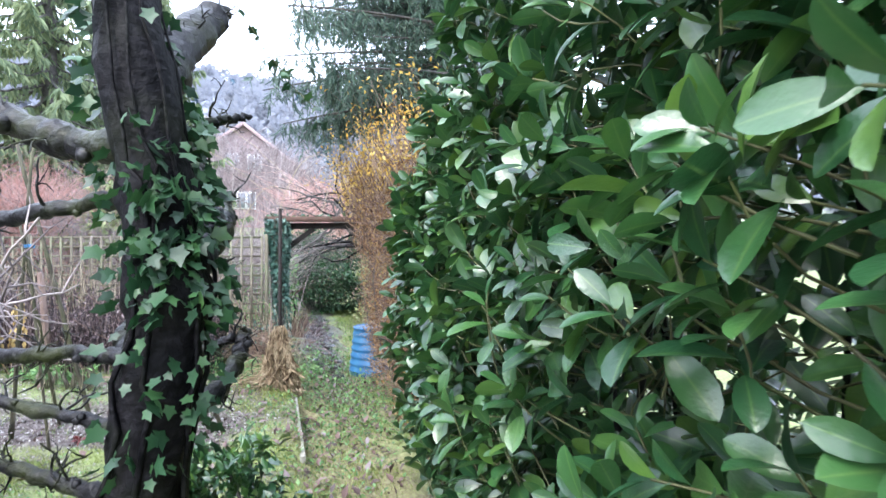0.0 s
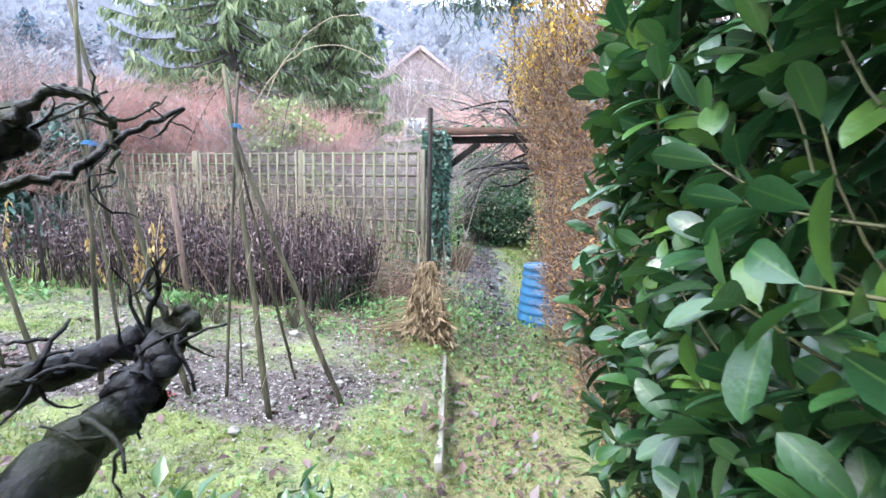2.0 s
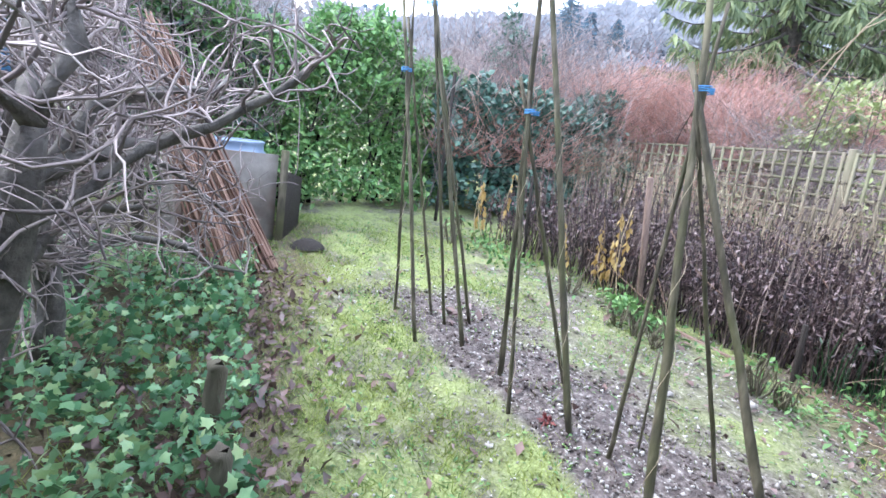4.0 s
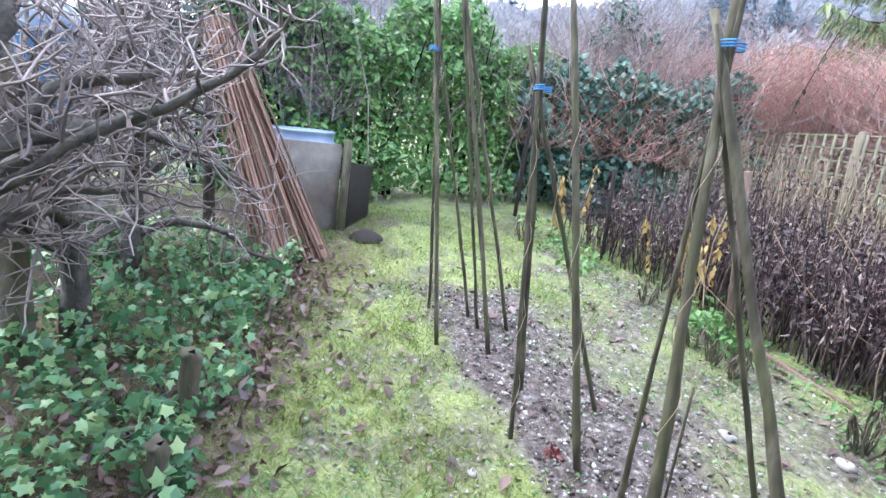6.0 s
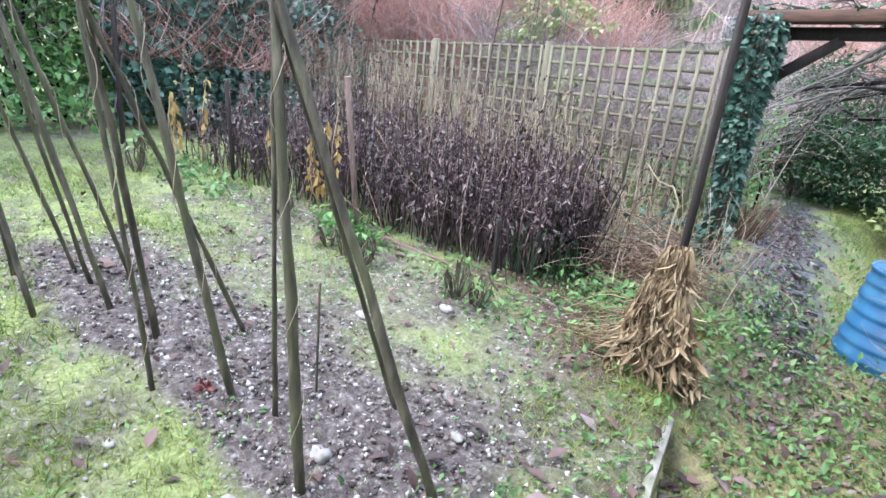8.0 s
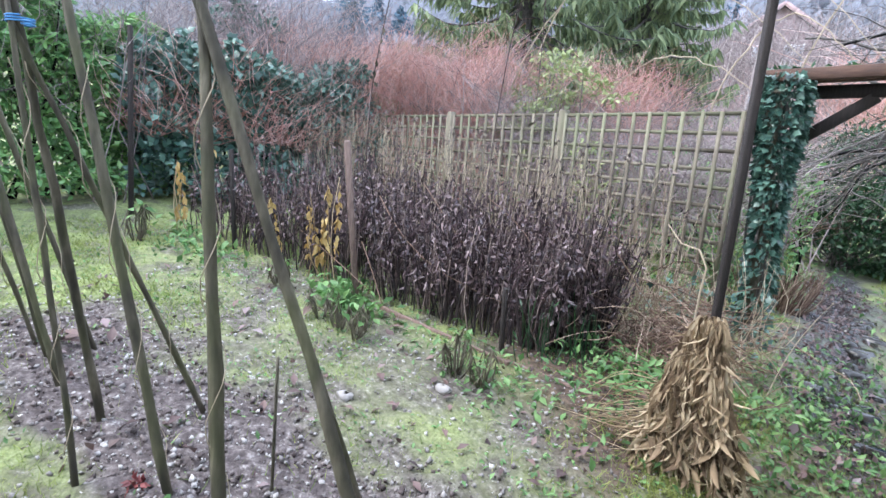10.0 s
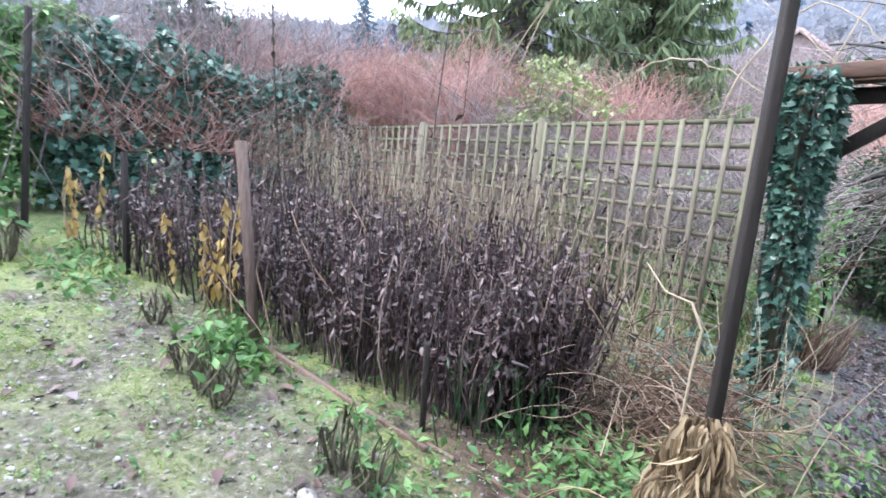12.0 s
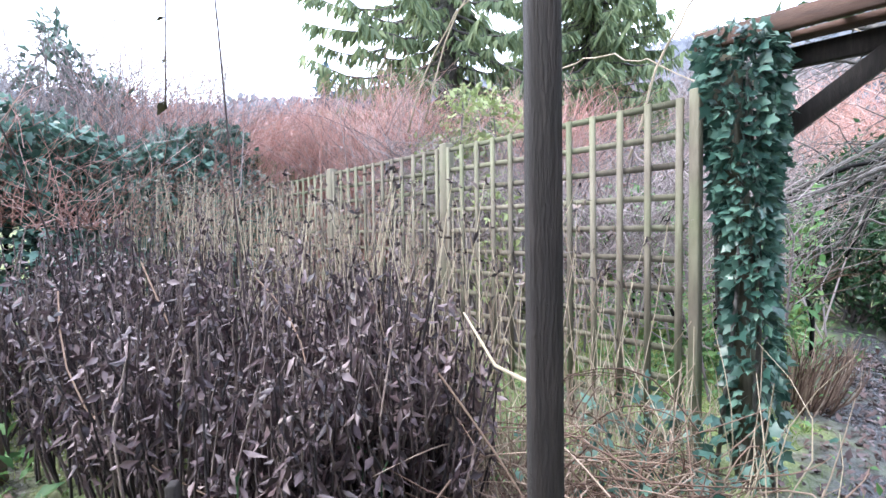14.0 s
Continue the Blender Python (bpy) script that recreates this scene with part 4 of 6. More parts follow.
def whorls(base, axis, per, size, rng):
    """Leaf rosettes at shoot tips: places, ways, upper sides and sizes of the leaves round each axis."""
    m = len(base)
    axis = axis / np.linalg.norm(axis, axis=1)[:, None]
    ref = np.tile([0.2, 0.95, 0.15], (m, 1))
    u = np.cross(axis, ref)
    u /= np.linalg.norm(u, axis=1)[:, None]
    w = np.cross(axis, u)
    k = np.repeat(np.arange(m), per)
    j = np.tile(np.arange(per), m)
    turn = j * 2.4 + (rng.random(m) * 6.283)[k] + rng.normal(0, 0.25, len(k))
    tilt = np.radians(30 + 60 * j / per + rng.normal(0, 12, len(k)))
    side = np.cos(turn)[:, None] * u[k] + np.sin(turn)[:, None] * w[k]
    D = axis[k] * np.cos(tilt)[:, None] + side * np.sin(tilt)[:, None]
    D[:, 2] -= 0.22 * rng.random(len(k))
    N = axis[k] * np.sin(tilt)[:, None] - side * np.cos(tilt)[:, None] + np.array([0, 0, 0.45]) + rng.normal(0, 0.15, (len(k), 3))
    P = base[k] - axis[k] * (0.018 * j)[:, None] + D * 0.012
    S = size * (0.72 + 0.5 * rng.random(len(k))) * (0.75 + 0.35 * j / per)
    return P, D, N, S


def ribbed(ob):
    n_leaf = len(ob.data.vertices) // len(LAUREL[0])
    ob.data.attributes.new("rib", "FLOAT", "POINT").data.foreach_set("value", np.tile([0.0, 1.0, 0.0], n_leaf * len(LAUREL[0]) // 3).astype(np.float32))
    return ob


laurel = thing("laurel_hedge", (0.7, 1.2, float(land(0.7, 1.2))), "tall dense glossy cherry laurel hedge along the path", "hedge")
outer, inner, endp = laurel_points(1500, -0.02, 0.28), laurel_points(1700, 0.28, 1.25), laurel_end(210)
inner = np.concatenate([inner, laurel_points(900, 1.0, 1.6)])
inner = inner[(inner[:, 2] > 0.9) | (lrng.random(len(inner)) < 0.6)]
PER = 8
ways = np.array([-0.62, 0.1, 0.5]) + unit(lrng, len(outer)) * 0.55
wo = whorls(outer, ways, PER, 0.135, lrng)
near_shoot = np.argsort(np.abs(outer[:, 1] - 1.5) + np.abs(outer[:, 2] - 1.75) * 0.8 + 2.5 * np.clip(outer[:, 0] - laurel_face(outer[:, 1]) - 0.05, 0, 1))[:35]
nearsel = (near_shoot[:, None] * PER + np.arange(PER)).ravel()
rest = np.setdiff1d(np.arange(len(wo[0])), nearsel)
ribbed(part("foliage", scatter(*LAUREL, frames(wo[1][rest], wo[2][rest]), wo[3][rest], wo[0][rest]), M_LAUREL, laurel, smooth=True, kind="stuff"))
wi = whorls(inner, np.array([-0.35, 0.05, 0.6]) + unit(lrng, len(inner)) * 0.7, 7, 0.14, lrng)
ribbed(part("inner_foliage", scatter(*LAUREL, frames(wi[1], wi[2]), wi[3], wi[0]), M_LAUREL, laurel, smooth=True, kind="stuff"))
we = whorls(endp, np.array([-0.35, 0.45, 0.5]) + unit(lrng, len(endp)) * 0.5, 7, 0.13, lrng)
ribbed(part("end_foliage", scatter(*LAUREL, frames(we[1], we[2]), we[3], we[0]), M_LAUREL, laurel, smooth=True, kind="stuff"))
# woody stems, out of the ground and up to the leaves
nS = 46
A = np.stack([1.15 + 0.3 * lrng.random(nS), -1.4 + 5.2 * lrng.random(nS), np.zeros(nS)], -1)
A[:, 0] += -0.2 * A[:, 1]
A[:, 2] = land(A[:, 0], A[:, 1]) - 0.03
B = A + np.stack([lrng.normal(-0.05, 0.12, nS), lrng.normal(0, 0.25, nS), 1.6 + 1.1 * lrng.random(nS)], -1)
ls = sticks(A, B, 0.022, 0.008, lrng, sides=6, bend=0.06, mids=5)
part("stem_growth", ls[:2], M_BARK, laurel, kind="stuff")
nP = 420
base = ls[2][lrng.integers(0, nS, nP), lrng.integers(1, 7, nP)]
part("shoot_growth", sticks(base, outer[lrng.integers(0, len(outer), nP)] * 0.3 + base * 0.7 + lrng.normal(0, 0.06, (nP, 3)), 0.005, 0.0025, lrng, sides=4)[:2], M_LSTEM, laurel, kind="stuff")
part("leaf_stalk_growth", sticks(outer - ways / np.linalg.norm(ways, axis=1)[:, None] * 0.3 + lrng.normal(0, 0.03, outer.shape), outer, 0.004, 0.0025, lrng, sides=4)[:2], M_LSTEM, laurel, kind="stuff")

# the leaves that the path brushes past, one by one
leaf_mesh = mesh_of("leaf", LAUREL[0], LAUREL[1], M_LAUREL_ONE, True)
leaf_mesh.attributes.new("rib", "FLOAT", "POINT").data.foreach_set("value", np.tile([0.0, 1.0, 0.0], len(LAUREL[0]) // 3).astype(np.float32))
for k in nearsel:
    lf = new("leaf", leaf_mesh)
    lf.parent = laurel
    s = wo[3][k]
    turn = frames(wo[1][k:k + 1], wo[2][k:k + 1])[0]
    lf.matrix_basis = Matrix.Translation(Vector(wo[0][k]) - Vector(laurel.location)) @ Matrix(turn.tolist()).to_4x4() @ Matrix.Diagonal((s * 1.05, s, s, 1))

# ---- dry brown hedge after the laurel ----
hrng = np.random.default_rng(111)


def dry_face(y, z):
    return -0.12 - 0.27 * (y - 4.2) - 0.07 * step(z, 0.3, 1.2) - 0.26 * step(z, 1.6, 2.9) * step(y, 4.4, 6.0) + 0.10 * fbm(y, z, 0.5, 6)


dry = thing("dry_hedge", (-0.3, 6.2, 0.0), "dry orange-brown hedge of dense fine twigs", "hedge", kind="stuff")
nH = 7200
y = 4.0 + 4.4 * hrng.random(nH)
z0 = 0.05 + 2.5 * hrng.random(nH)
x = dry_face(y, z0) + 0.75 * hrng.random(nH) ** 1.6
A = np.stack([x + 0.12, y, z0 + land(x, y)], -1)
B = A + np.stack([hrng.normal(-0.12, 0.12, nH), hrng.normal(0, 0.17, nH), hrng.normal(0.16, 0.13, nH)], -1)
hs = sticks(A, B, 0.0032, 0.0014, hrng, bend=0.10)
part("twig_growth", hs[:2], M_BROWNTWIG, dry, kind="stuff")
nA = 90
ay = 4.0 + 4.4 * hrng.random(nA)
A = np.stack([dry_face(ay, 1.0 + 0 * ay) + 0.4 + 0.5 * hrng.random(nA), ay, -0.1 + 0 * ay], -1)
B = A + np.stack([hrng.normal(-0.12, 0.12, nA), hrng.normal(0, 0.15, nA), 2.3 + 0.5 * hrng.random(nA)], -1)
part("stem_growth", sticks(A, B, 0.013, 0.004, hrng, sides=5, bend=0.05, mids=4)[:2], M_BARKGREY, dry, kind="stuff")
nL = 15000
y = 4.0 + 4.4 * hrng.random(nL)
z = 0.1 + 2.9 * hrng.random(nL) ** 0.75
x = dry_face(y, z) + 0.6 * hrng.random(nL) ** 2.0
part("foliage", leaves(np.stack([x, y, z], -1), SMALL, 0.036, hrng, droop=0.4, vary=0.55), M_BROWNLEAF, dry, kind="stuff")
nW = 700
y = 4.1 + 4.2 * hrng.random(nW)
A = np.stack([dry_face(y, 2.4 + 0 * y) - 0.12 + 0.5 * hrng.random(nW), y, 2.4 + 0.3 * hrng.random(nW)], -1)
B = A + np.stack([hrng.normal(-0.12, 0.16, nW), hrng.normal(0, 0.14, nW), 0.3 + 0.55 * hrng.random(nW)], -1)
w = sticks(A, B, 0.003, 0.001, hrng, bend=0.1)
part("top_shoot_growth", w[:2], M_BROWNTWIG, dry, kind="stuff")
M_OCHRE = leafy("ochre_leaf", [(0.05, (0.42, 0.24, 0.05)), (0.5, (0.58, 0.38, 0.08)), (1.0, (0.66, 0.52, 0.16))], rough=0.7, trans=0.4)
part("top_foliage", leaves(np.repeat(w[2][:, 1:].reshape(-1, 3), 2, 0) + hrng.normal(0, 0.04, (nW * 6, 3)), SMALL, 0.04, hrng), M_OCHRE, dry, kind="stuff")
# green growth inside its far end
nG = 900
y = 4.1 + 1.6 * hrng.random(nG)
z = 0.3 + 1.9 * hrng.random(nG)
part("green_foliage", leaves(np.stack([dry_face(y, z) + 0.25 + 0.4 * hrng.random(nG), y, z], -1), SMALL, 0.06, hrng), M_HEDGE, dry, kind="stuff")

# ---- old pruned fruit tree with ivy at the start ----
frng = np.random.default_rng(121)


def crooked(p, d, L, r0, r1, k, wander, rng, lift=0.0):
    P = [np.array(p, float)]
    d = np.array(d, float)
    for i in range(k):
        d = d / np.linalg.norm(d) + rng.normal(0, wander, 3) + np.array([0, 0, lift])
        P.append(P[-1] + d / np.linalg.norm(d) * L / k)
    r = np.linspace(r0, r1, k + 1)
    r = r * (1 + 0.16 * rng.normal(0, 1, k + 1))
    return np.column_stack([P, np.abs(r)])


def spurs(limb, n, rng, length=0.16, r=0.009, up=0.5):
    """Short knobbly fruiting spurs and twigs along a limb."""
    out = []
    for i in range(n):
        k = rng.integers(1, len(limb))
        d = unit(rng, 1)[0] + np.array([0, 0, up])
        s = crooked(limb[k, :3], d, length * (0.5 + rng.random()), r, r * 0.35, 6, 0.35, rng)
        out.append(tube(s, 5, 0.2, rng))
        for j in range(2):
            m = rng.integers(2, 6)
            out.append(tube(crooked(s[m, :3], unit(rng, 1)[0] + np.array([0, 0, 0.3]), length * 0.6, r * 0.55, 0.0015, 5, 0.3, rng), 4))
    return joined(out)


TX, TYY = -0.98, 1.60
tz = float(land(TX, TYY))
ftree = thing("fruit_tree", (TX, TYY, tz), "old pruned fruit tree with black wet bark", "tree")
trunk = np.array([(-0.99, 1.58, tz - 0.1, 0.17), (-0.96, 1.59, 0.8, 0.13), (-0.926, 1.6, 1.2, 0.115), (-0.88, 1.6, 1.51, 0.115), (-0.84, 1.6, 1.8, 0.122), (-0.855, 1.6, 2.0, 0.115), (-0.88, 1.6, 2.2, 0.108), (-0.95, 1.6, 2.55, 0.10), (-0.98, 1.6, 2.8, 0.085), (-1.02, 1.6, 3.3, 0.07)])
ss = np.linspace(0, len(trunk) - 1, 40)
trunk = np.column_stack([np.interp(ss, np.arange(len(trunk)), trunk[:, i]) for i in range(4)])
trunk[:, 3] *= 1 + 0.05 * np.sin(np.arange(40) * 1.1) + 0.04 * frng.normal(0, 1, 40)
part("trunk", tube(trunk, 18, 0.1, frng), M_BARK, ftree, smooth=True)
limbs = [
    [(-0.88, 1.62, 1.33, 0.05), (-0.87, 1.80, 1.385, 0.044), (-0.85, 1.97, 1.43, 0.04), (-0.845, 2.10, 1.48, 0.038), (-0.865, 2.20, 1.50, 0.036), (-0.87, 2.25, 1.52, 0.041), (-0.885, 2.30, 1.555, 0.033), (-0.90, 2.335, 1.585, 0.029), (-0.87, 2.36, 1.585, 0.015)],
    [(-0.95, 1.66, 1.36, 0.04), (-1.05, 2.0, 1.47, 0.032), (-1.04, 2.1, 1.505, 0.029), (-1.0, 2.18, 1.53, 0.027), (-0.955, 2.27, 1.555, 0.027), (-0.92, 2.32, 1.575, 0.022)],
    [(-0.93, 1.66, 1.46, 0.05), (-1.15, 1.90, 1.55, 0.048), (-1.27, 2.1, 1.64, 0.046), (-1.2, 2.2, 1.76, 0.044), (-1.12, 2.24, 1.84, 0.042), (-1.08, 2.25, 1.89, 0.03)],
    [(-0.84, 1.62, 1.84, 0.08), (-0.78, 1.72, 1.95, 0.062), (-0.80, 1.88, 2.02, 0.048), (-0.85, 2.02, 2.07, 0.044), (-0.90, 2.15, 2.10, 0.042), (-0.94, 2.24, 2.13, 0.036), (-0.945, 2.28, 2.18, 0.028), (-0.92, 2.30, 2.20, 0.014)],
    [(-0.80, 1.85, 2.02, 0.045), (-0.86, 1.90, 2.15, 0.04), (-0.93, 1.95, 2.30, 0.038), (-0.93, 1.98, 2.42, 0.034), (-0.85, 2.05, 2.47, 0.022), (-0.78, 2.12, 2.50, 0.012)],
    [(-0.93, 1.64, 2.45, 0.09), (-0.97, 1.9, 2.68, 0.09), (-1.03, 2.2, 2.9, 0.085), (-1.07, 2.42, 3.02, 0.08), (-1.05, 2.5, 3.1, 0.04)],
    [(-0.90, 1.62, 2.31, 0.075), (-1.13, 1.69, 2.29, 0.066), (-1.3, 1.72, 2.33, 0.066), (-1.5, 1.75, 2.42, 0.06), (-2.0, 1.8, 2.5, 0.04)],
    [(-0.93, 1.62, 2.12, 0.035), (-1.2, 1.68, 2.10, 0.032), (-1.5, 1.75, 2.05, 0.03), (-1.9, 1.8, 2.0, 0.02)],
    [(-0.92, 1.6, 1.62, 0.03), (-1.2, 1.68, 1.63, 0.03), (-1.5, 1.72, 1.6, 0.025), (-1.9, 1.8, 1.62, 0.018)],
    [(-0.93, 1.6, 1.4, 0.03), (-1.2, 1.68, 1.42, 0.028), (-1.5, 1.72, 1.46, 0.022), (-1.8, 1.8, 1.5, 0.018)],
    [(-0.95, 1.58, 1.2, 0.035), (-1.2, 1.64, 1.22, 0.03), (-1.5, 1.7, 1.28, 0.024)],
    [(-1.12, 2.24, 1.85, 0.013), (-1.02, 2.27, 1.93, 0.010), (-0.96, 2.29, 1.91, 0.008), (-0.925, 2.28, 1.86, 0.006), (-0.915, 2.27, 1.81, 0.003)],
    [(-1.22, 2.2, 1.76, 0.013), (-1.12, 2.34, 1.80, 0.010), (-1.05, 2.42, 1.88, 0.008), (-0.98, 2.46, 1.92, 0.004)],
]
for lb in limbs:
    lb = np.array(lb)
    q = np.linspace(0, len(lb) - 1, 7 * len(lb))
    fine = np.column_stack([np.interp(q, np.arange(len(lb)), lb[:, i]) for i in range(4)])
    fine[2:-2] = (fine[:-4] + fine[1:-3] + fine[2:-2] + fine[3:-1] + fine[4:]) / 5
    fine[1:-1, :3] += frng.normal(0, 0.004, (len(fine) - 2, 3))
    fine[:, 3] *= 0.82 + 0.05 * frng.normal(0, 1, len(fine)) + 0.08 * np.sin(np.arange(len(fine)) * 0.55)
    limb = part("limb", tube(fine, 14, 0.08, frng), M_LIMB, ftree, smooth=True)
    thin = lb[0, 3] < 0.02
    part("spur_growth", spurs(fine[8:], 3 if thin else 9, frng, 0.09 if thin else 0.13, 0.003 if thin else 0.006), M_LIMB, limb, kind="stuff")
    # swollen knuckles where shoots were cut back year after year
    for j in frng.integers(6, len(fine) - 2, 4):
        way = unit(frng, 1)[0]
        r_ = fine[j, 3]
        c_ = fine[j, :3] + way * r_ * 0.7
        part("knuckle", tube([(*c_, r_ * 0.55), (*(c_ + way * r_ * 0.5), r_ * 0.6), (*(c_ + way * r_ * 0.9), r_ * 0.35), (*(c_ + way * r_), r_ * 0.05)], 9, 0.2, frng), M_LIMB, limb, smooth=True)
nV = 2100
u, a = frng.random(nV), frng.random(nV) * 6.283
u = np.where(frng.random(nV) < 0.5, u, 0.45 + 0.55 * u)
k = (u * 39).astype(int)
rr_ = trunk[k, 3] + 0.012 + 0.05 * frng.random(nV)
P = trunk[k, :3] + np.stack([rr_ * np.cos(a), rr_ * np.sin(a), frng.normal(0, 0.03, nV)], -1)
keep = (fbm(a * 0.6, P[:, 2] * 2, 1.0, 3) > -0.15) & ((np.cos(a - 0.2) > -0.35) | (frng.random(nV) < 0.25)) & ((P[:, 2] > 1.3) | (frng.random(nV) < 0.12))
P, a = P[keep], a[keep]
tivy = thing("trunk_ivy", (TX, TYY, tz), "green lobed ivy climbing the fruit tree trunk", "ivy")
part("foliage", leaves(P, IVYLEAF, 0.05, frng, np.stack([np.cos(a), np.sin(a), 0 * a - 0.9], -1) * 0.8, up=0.1, spread=0.55, vary=0.4), M_IVY, tivy, kind="stuff")
st = []
for k in range(7):
    a0 = frng.random() * 6.283
    q = np.linspace(0.05, 0.9, 24)
    idx = (q * 39).astype(int)
    aa = a0 + np.cumsum(frng.normal(0, 0.15, 24))
    st.append(tube(np.column_stack([trunk[idx, 0] + (trunk[idx, 3] + 0.012) * np.cos(aa), trunk[idx, 1] + (trunk[idx, 3] + 0.012) * np.sin(aa), trunk[idx, 2], np.linspace(0.012, 0.004, 24)]), 5))
part("stem_growth", joined(st), M_BARK, tivy, kind="stuff")
# loose trailing shoot against the sky
way = np.array([(-0.98, 1.75, 2.75), (-1.0, 2.2, 3.25), (-0.95, 2.45, 3.1), (-0.83, 2.5, 2.9), (-0.74, 2.52, 2.76), (-0.62, 2.54, 2.61), (-0.56, 2.55, 2.5)])
q = np.linspace(0, 6, 22)
shoot = np.column_stack([np.interp(q, np.arange(7), way[:, i]) for i in range(3)] + [np.linspace(0.0035, 0.0015, 22)])
shoot[1:, :3] += frng.normal(0, 0.012, (21, 3))
part("trailing_shoot", tube(shoot, 4), M_LSTEM, tivy)
part("shoot_foliage", leaves(np.repeat(shoot[1:, :3], 2, 0), IVYLEAF, 0.05, frng, droop=0.3), M_IVY, tivy)

# ---- row of bare pruned fruit trees west of it, and the ivy bank below ----
def bare_tree(x, y, h, spread, seed, n_limb, label):
    rng = np.random.default_rng(seed)
    z = float(land(x, y))
    t = thing("bare_tree", (x, y, z), label, "tree", "bare fruit trees")
    tr_ = crooked((x, y, z - 0.08), (0, 0, 1), h * 0.55, 0.07, 0.05, 8, 0.06, rng)
    part("trunk", tube(tr_, 10, 0.15, rng), M_BARKGREY, t, smooth=True)
    tw = []
    for i in range(n_limb):
        k = rng.integers(2, 9)
        d = np.array([rng.normal(0, 1.0), rng.normal(0, 0.55), 0.35 + 0.5 * rng.random()])
        lb = crooked(tr_[k, :3], d, spread * (0.6 + 0.6 * rng.random()), 0.032, 0.012, 10, 0.2, rng, 0.03)
        limb = part("limb", tube(lb, 7, 0.2, rng), M_BARKGREY, t)
        for j in range(15):
            m = rng.integers(2, 11)
            s1_ = crooked(lb[m, :3], unit(rng, 1)[0] + np.array([0, 0, 0.35]), 0.42 * (0.5 + rng.random()), 0.008, 0.003, 7, 0.28, rng)
            tw.append(tube(s1_, 4, cap=False))
            for q in range(4):
                m2 = rng.integers(1, 7)
                tw.append(tube(crooked(s1_[m2, :3], unit(rng, 1)[0] + np.array([0, 0, 0.25]), 0.26 * (0.4 + rng.random()), 0.0045, 0.0015, 5, 0.3, rng), 3, cap=False))
    part("twig_growth", joined(tw), M_GREYTWIG, t, kind="stuff")


bare_tree(-2.55, 1.75, 2.6, 1.15, 131, 13, "bare pruned fruit tree, a maze of grey twigs")
bare_tree(-3.55, 1.70, 2.7, 1.15, 132, 14, "bare pruned fruit tree, a maze of grey twigs")
bare_tree(-4.35, 1.55, 2.5, 1.0, 133, 11, "bare pruned fruit tree, a maze of grey twigs")
bare_tree(-2.05, 1.5, 2.5, 0.7, 134, 8, "bare pruned fruit tree, a maze of grey twigs")

vrng = np.random.default_rng(141)
nV = 7500
x = -0.95 - 4.1 * vrng.random(nV)
y = 2.75 + 0.10 * (x + 1) * 0.5 - 1.7 * vrng.random(nV) ** 1.1 + 0.12 * fbm(x, x, 0.4)
P = np.stack([x, y, land(x, y) + 0.03 + 0.16 * vrng.random(nV) + 0.10 * np.clip(2.2 - y, 0, 1)], -1)
keep = fbm(x, y, 0.35, 2.0) > -0.42
single("ivy_bank", leaves(P[keep], IVYLEAF, 0.052, vrng, np.array([0, 0.35, 0.1]), up=0.5, spread=0.8, vary=0.5), M_GROUNDIVY, "low bank of green ivy and weeds under the trees", "ivy", kind="stuff")
lx, ly = -1.0 - 4.0 * vrng.random(1000), 1.1 + 1.7 * vrng.random(1000)
single("leaf_litter", leaves(np.stack([lx, ly, land(lx, ly) + 0.02 + 0.12 * vrng.random(1000)], -1), SMALL, 0.06, vrng, up=0.6, vary=0.5), M_LITTER, "brown dead leaves caught among the ivy", "fallen leaves", kind="stuff")
for px_, py_, tz_, r_ in ((-2.98, 2.53, 0.76, 0.04), (-2.55, 2.6, 0.62, 0.045)):
    sz = float(land(px_, py_))
    stump = thing("rotten_stake", (px_, py_, sz), "grey rotten stub of a stake sunk in ivy", "stake", "rotten stakes")
    part("wood", tube([(px_, py_, sz - 0.05, r_), (px_ + 0.01, py_ - 0.01, (sz + tz_) / 2, r_ * 0.95), (px_ - 0.01, py_, tz_ - 0.04, r_ * 0.95), (px_ + 0.012, py_ - 0.01, tz_, r_ * 0.85)], 9, 0.34, vrng), M_TRELLIS, stump)

# ---- bundle of long canes leaning, compost bay with drum ----
crng = np.random.default_rng(151)
cb = thing("cane_bundle", (-4.8, 2.65, float(land(-4.8, 2.65))), "leaning bundle of long reddish-brown bean canes", "canes")
lean = thing("support_post", (-5.42, 1.72, float(land(-5.42, 1.72))), "rough post that holds the cane bundle", "post")
part("shaft", tube([(-5.46, 1.66, 0.5, 0.05), (-5.46, 1.66, 1.6, 0.048), (-5.46, 1.66, 2.45, 0.04)], 9, 0.1, crng), M_BARKGREY, lean)
for i in range(64):
    s, q = crng.random(), crng.random()
    a = np.array([-4.62 - 0.38 * s, 2.42 + 0.42 * s, 0]) + np.array([crng.normal(0, 0.03), crng.normal(0, 0.03), 0]) - 0.12 * q
    a[2] = float(land(a[0], a[1])) - 0.02
    e = np.array([-5.28 - 0.10 * s, 1.72 + 0.16 * s, 2.36 + crng.normal(0, 0.07)]) + crng.normal(0, 0.02, 3) - np.array([0.06 * q, 0.06 * q, 0])
    v = sticks([a], [e], 0.011, 0.008, crng, sides=6, bend=0.006, mids=2)
    part("cane", v[:2], M_CANE, cb)

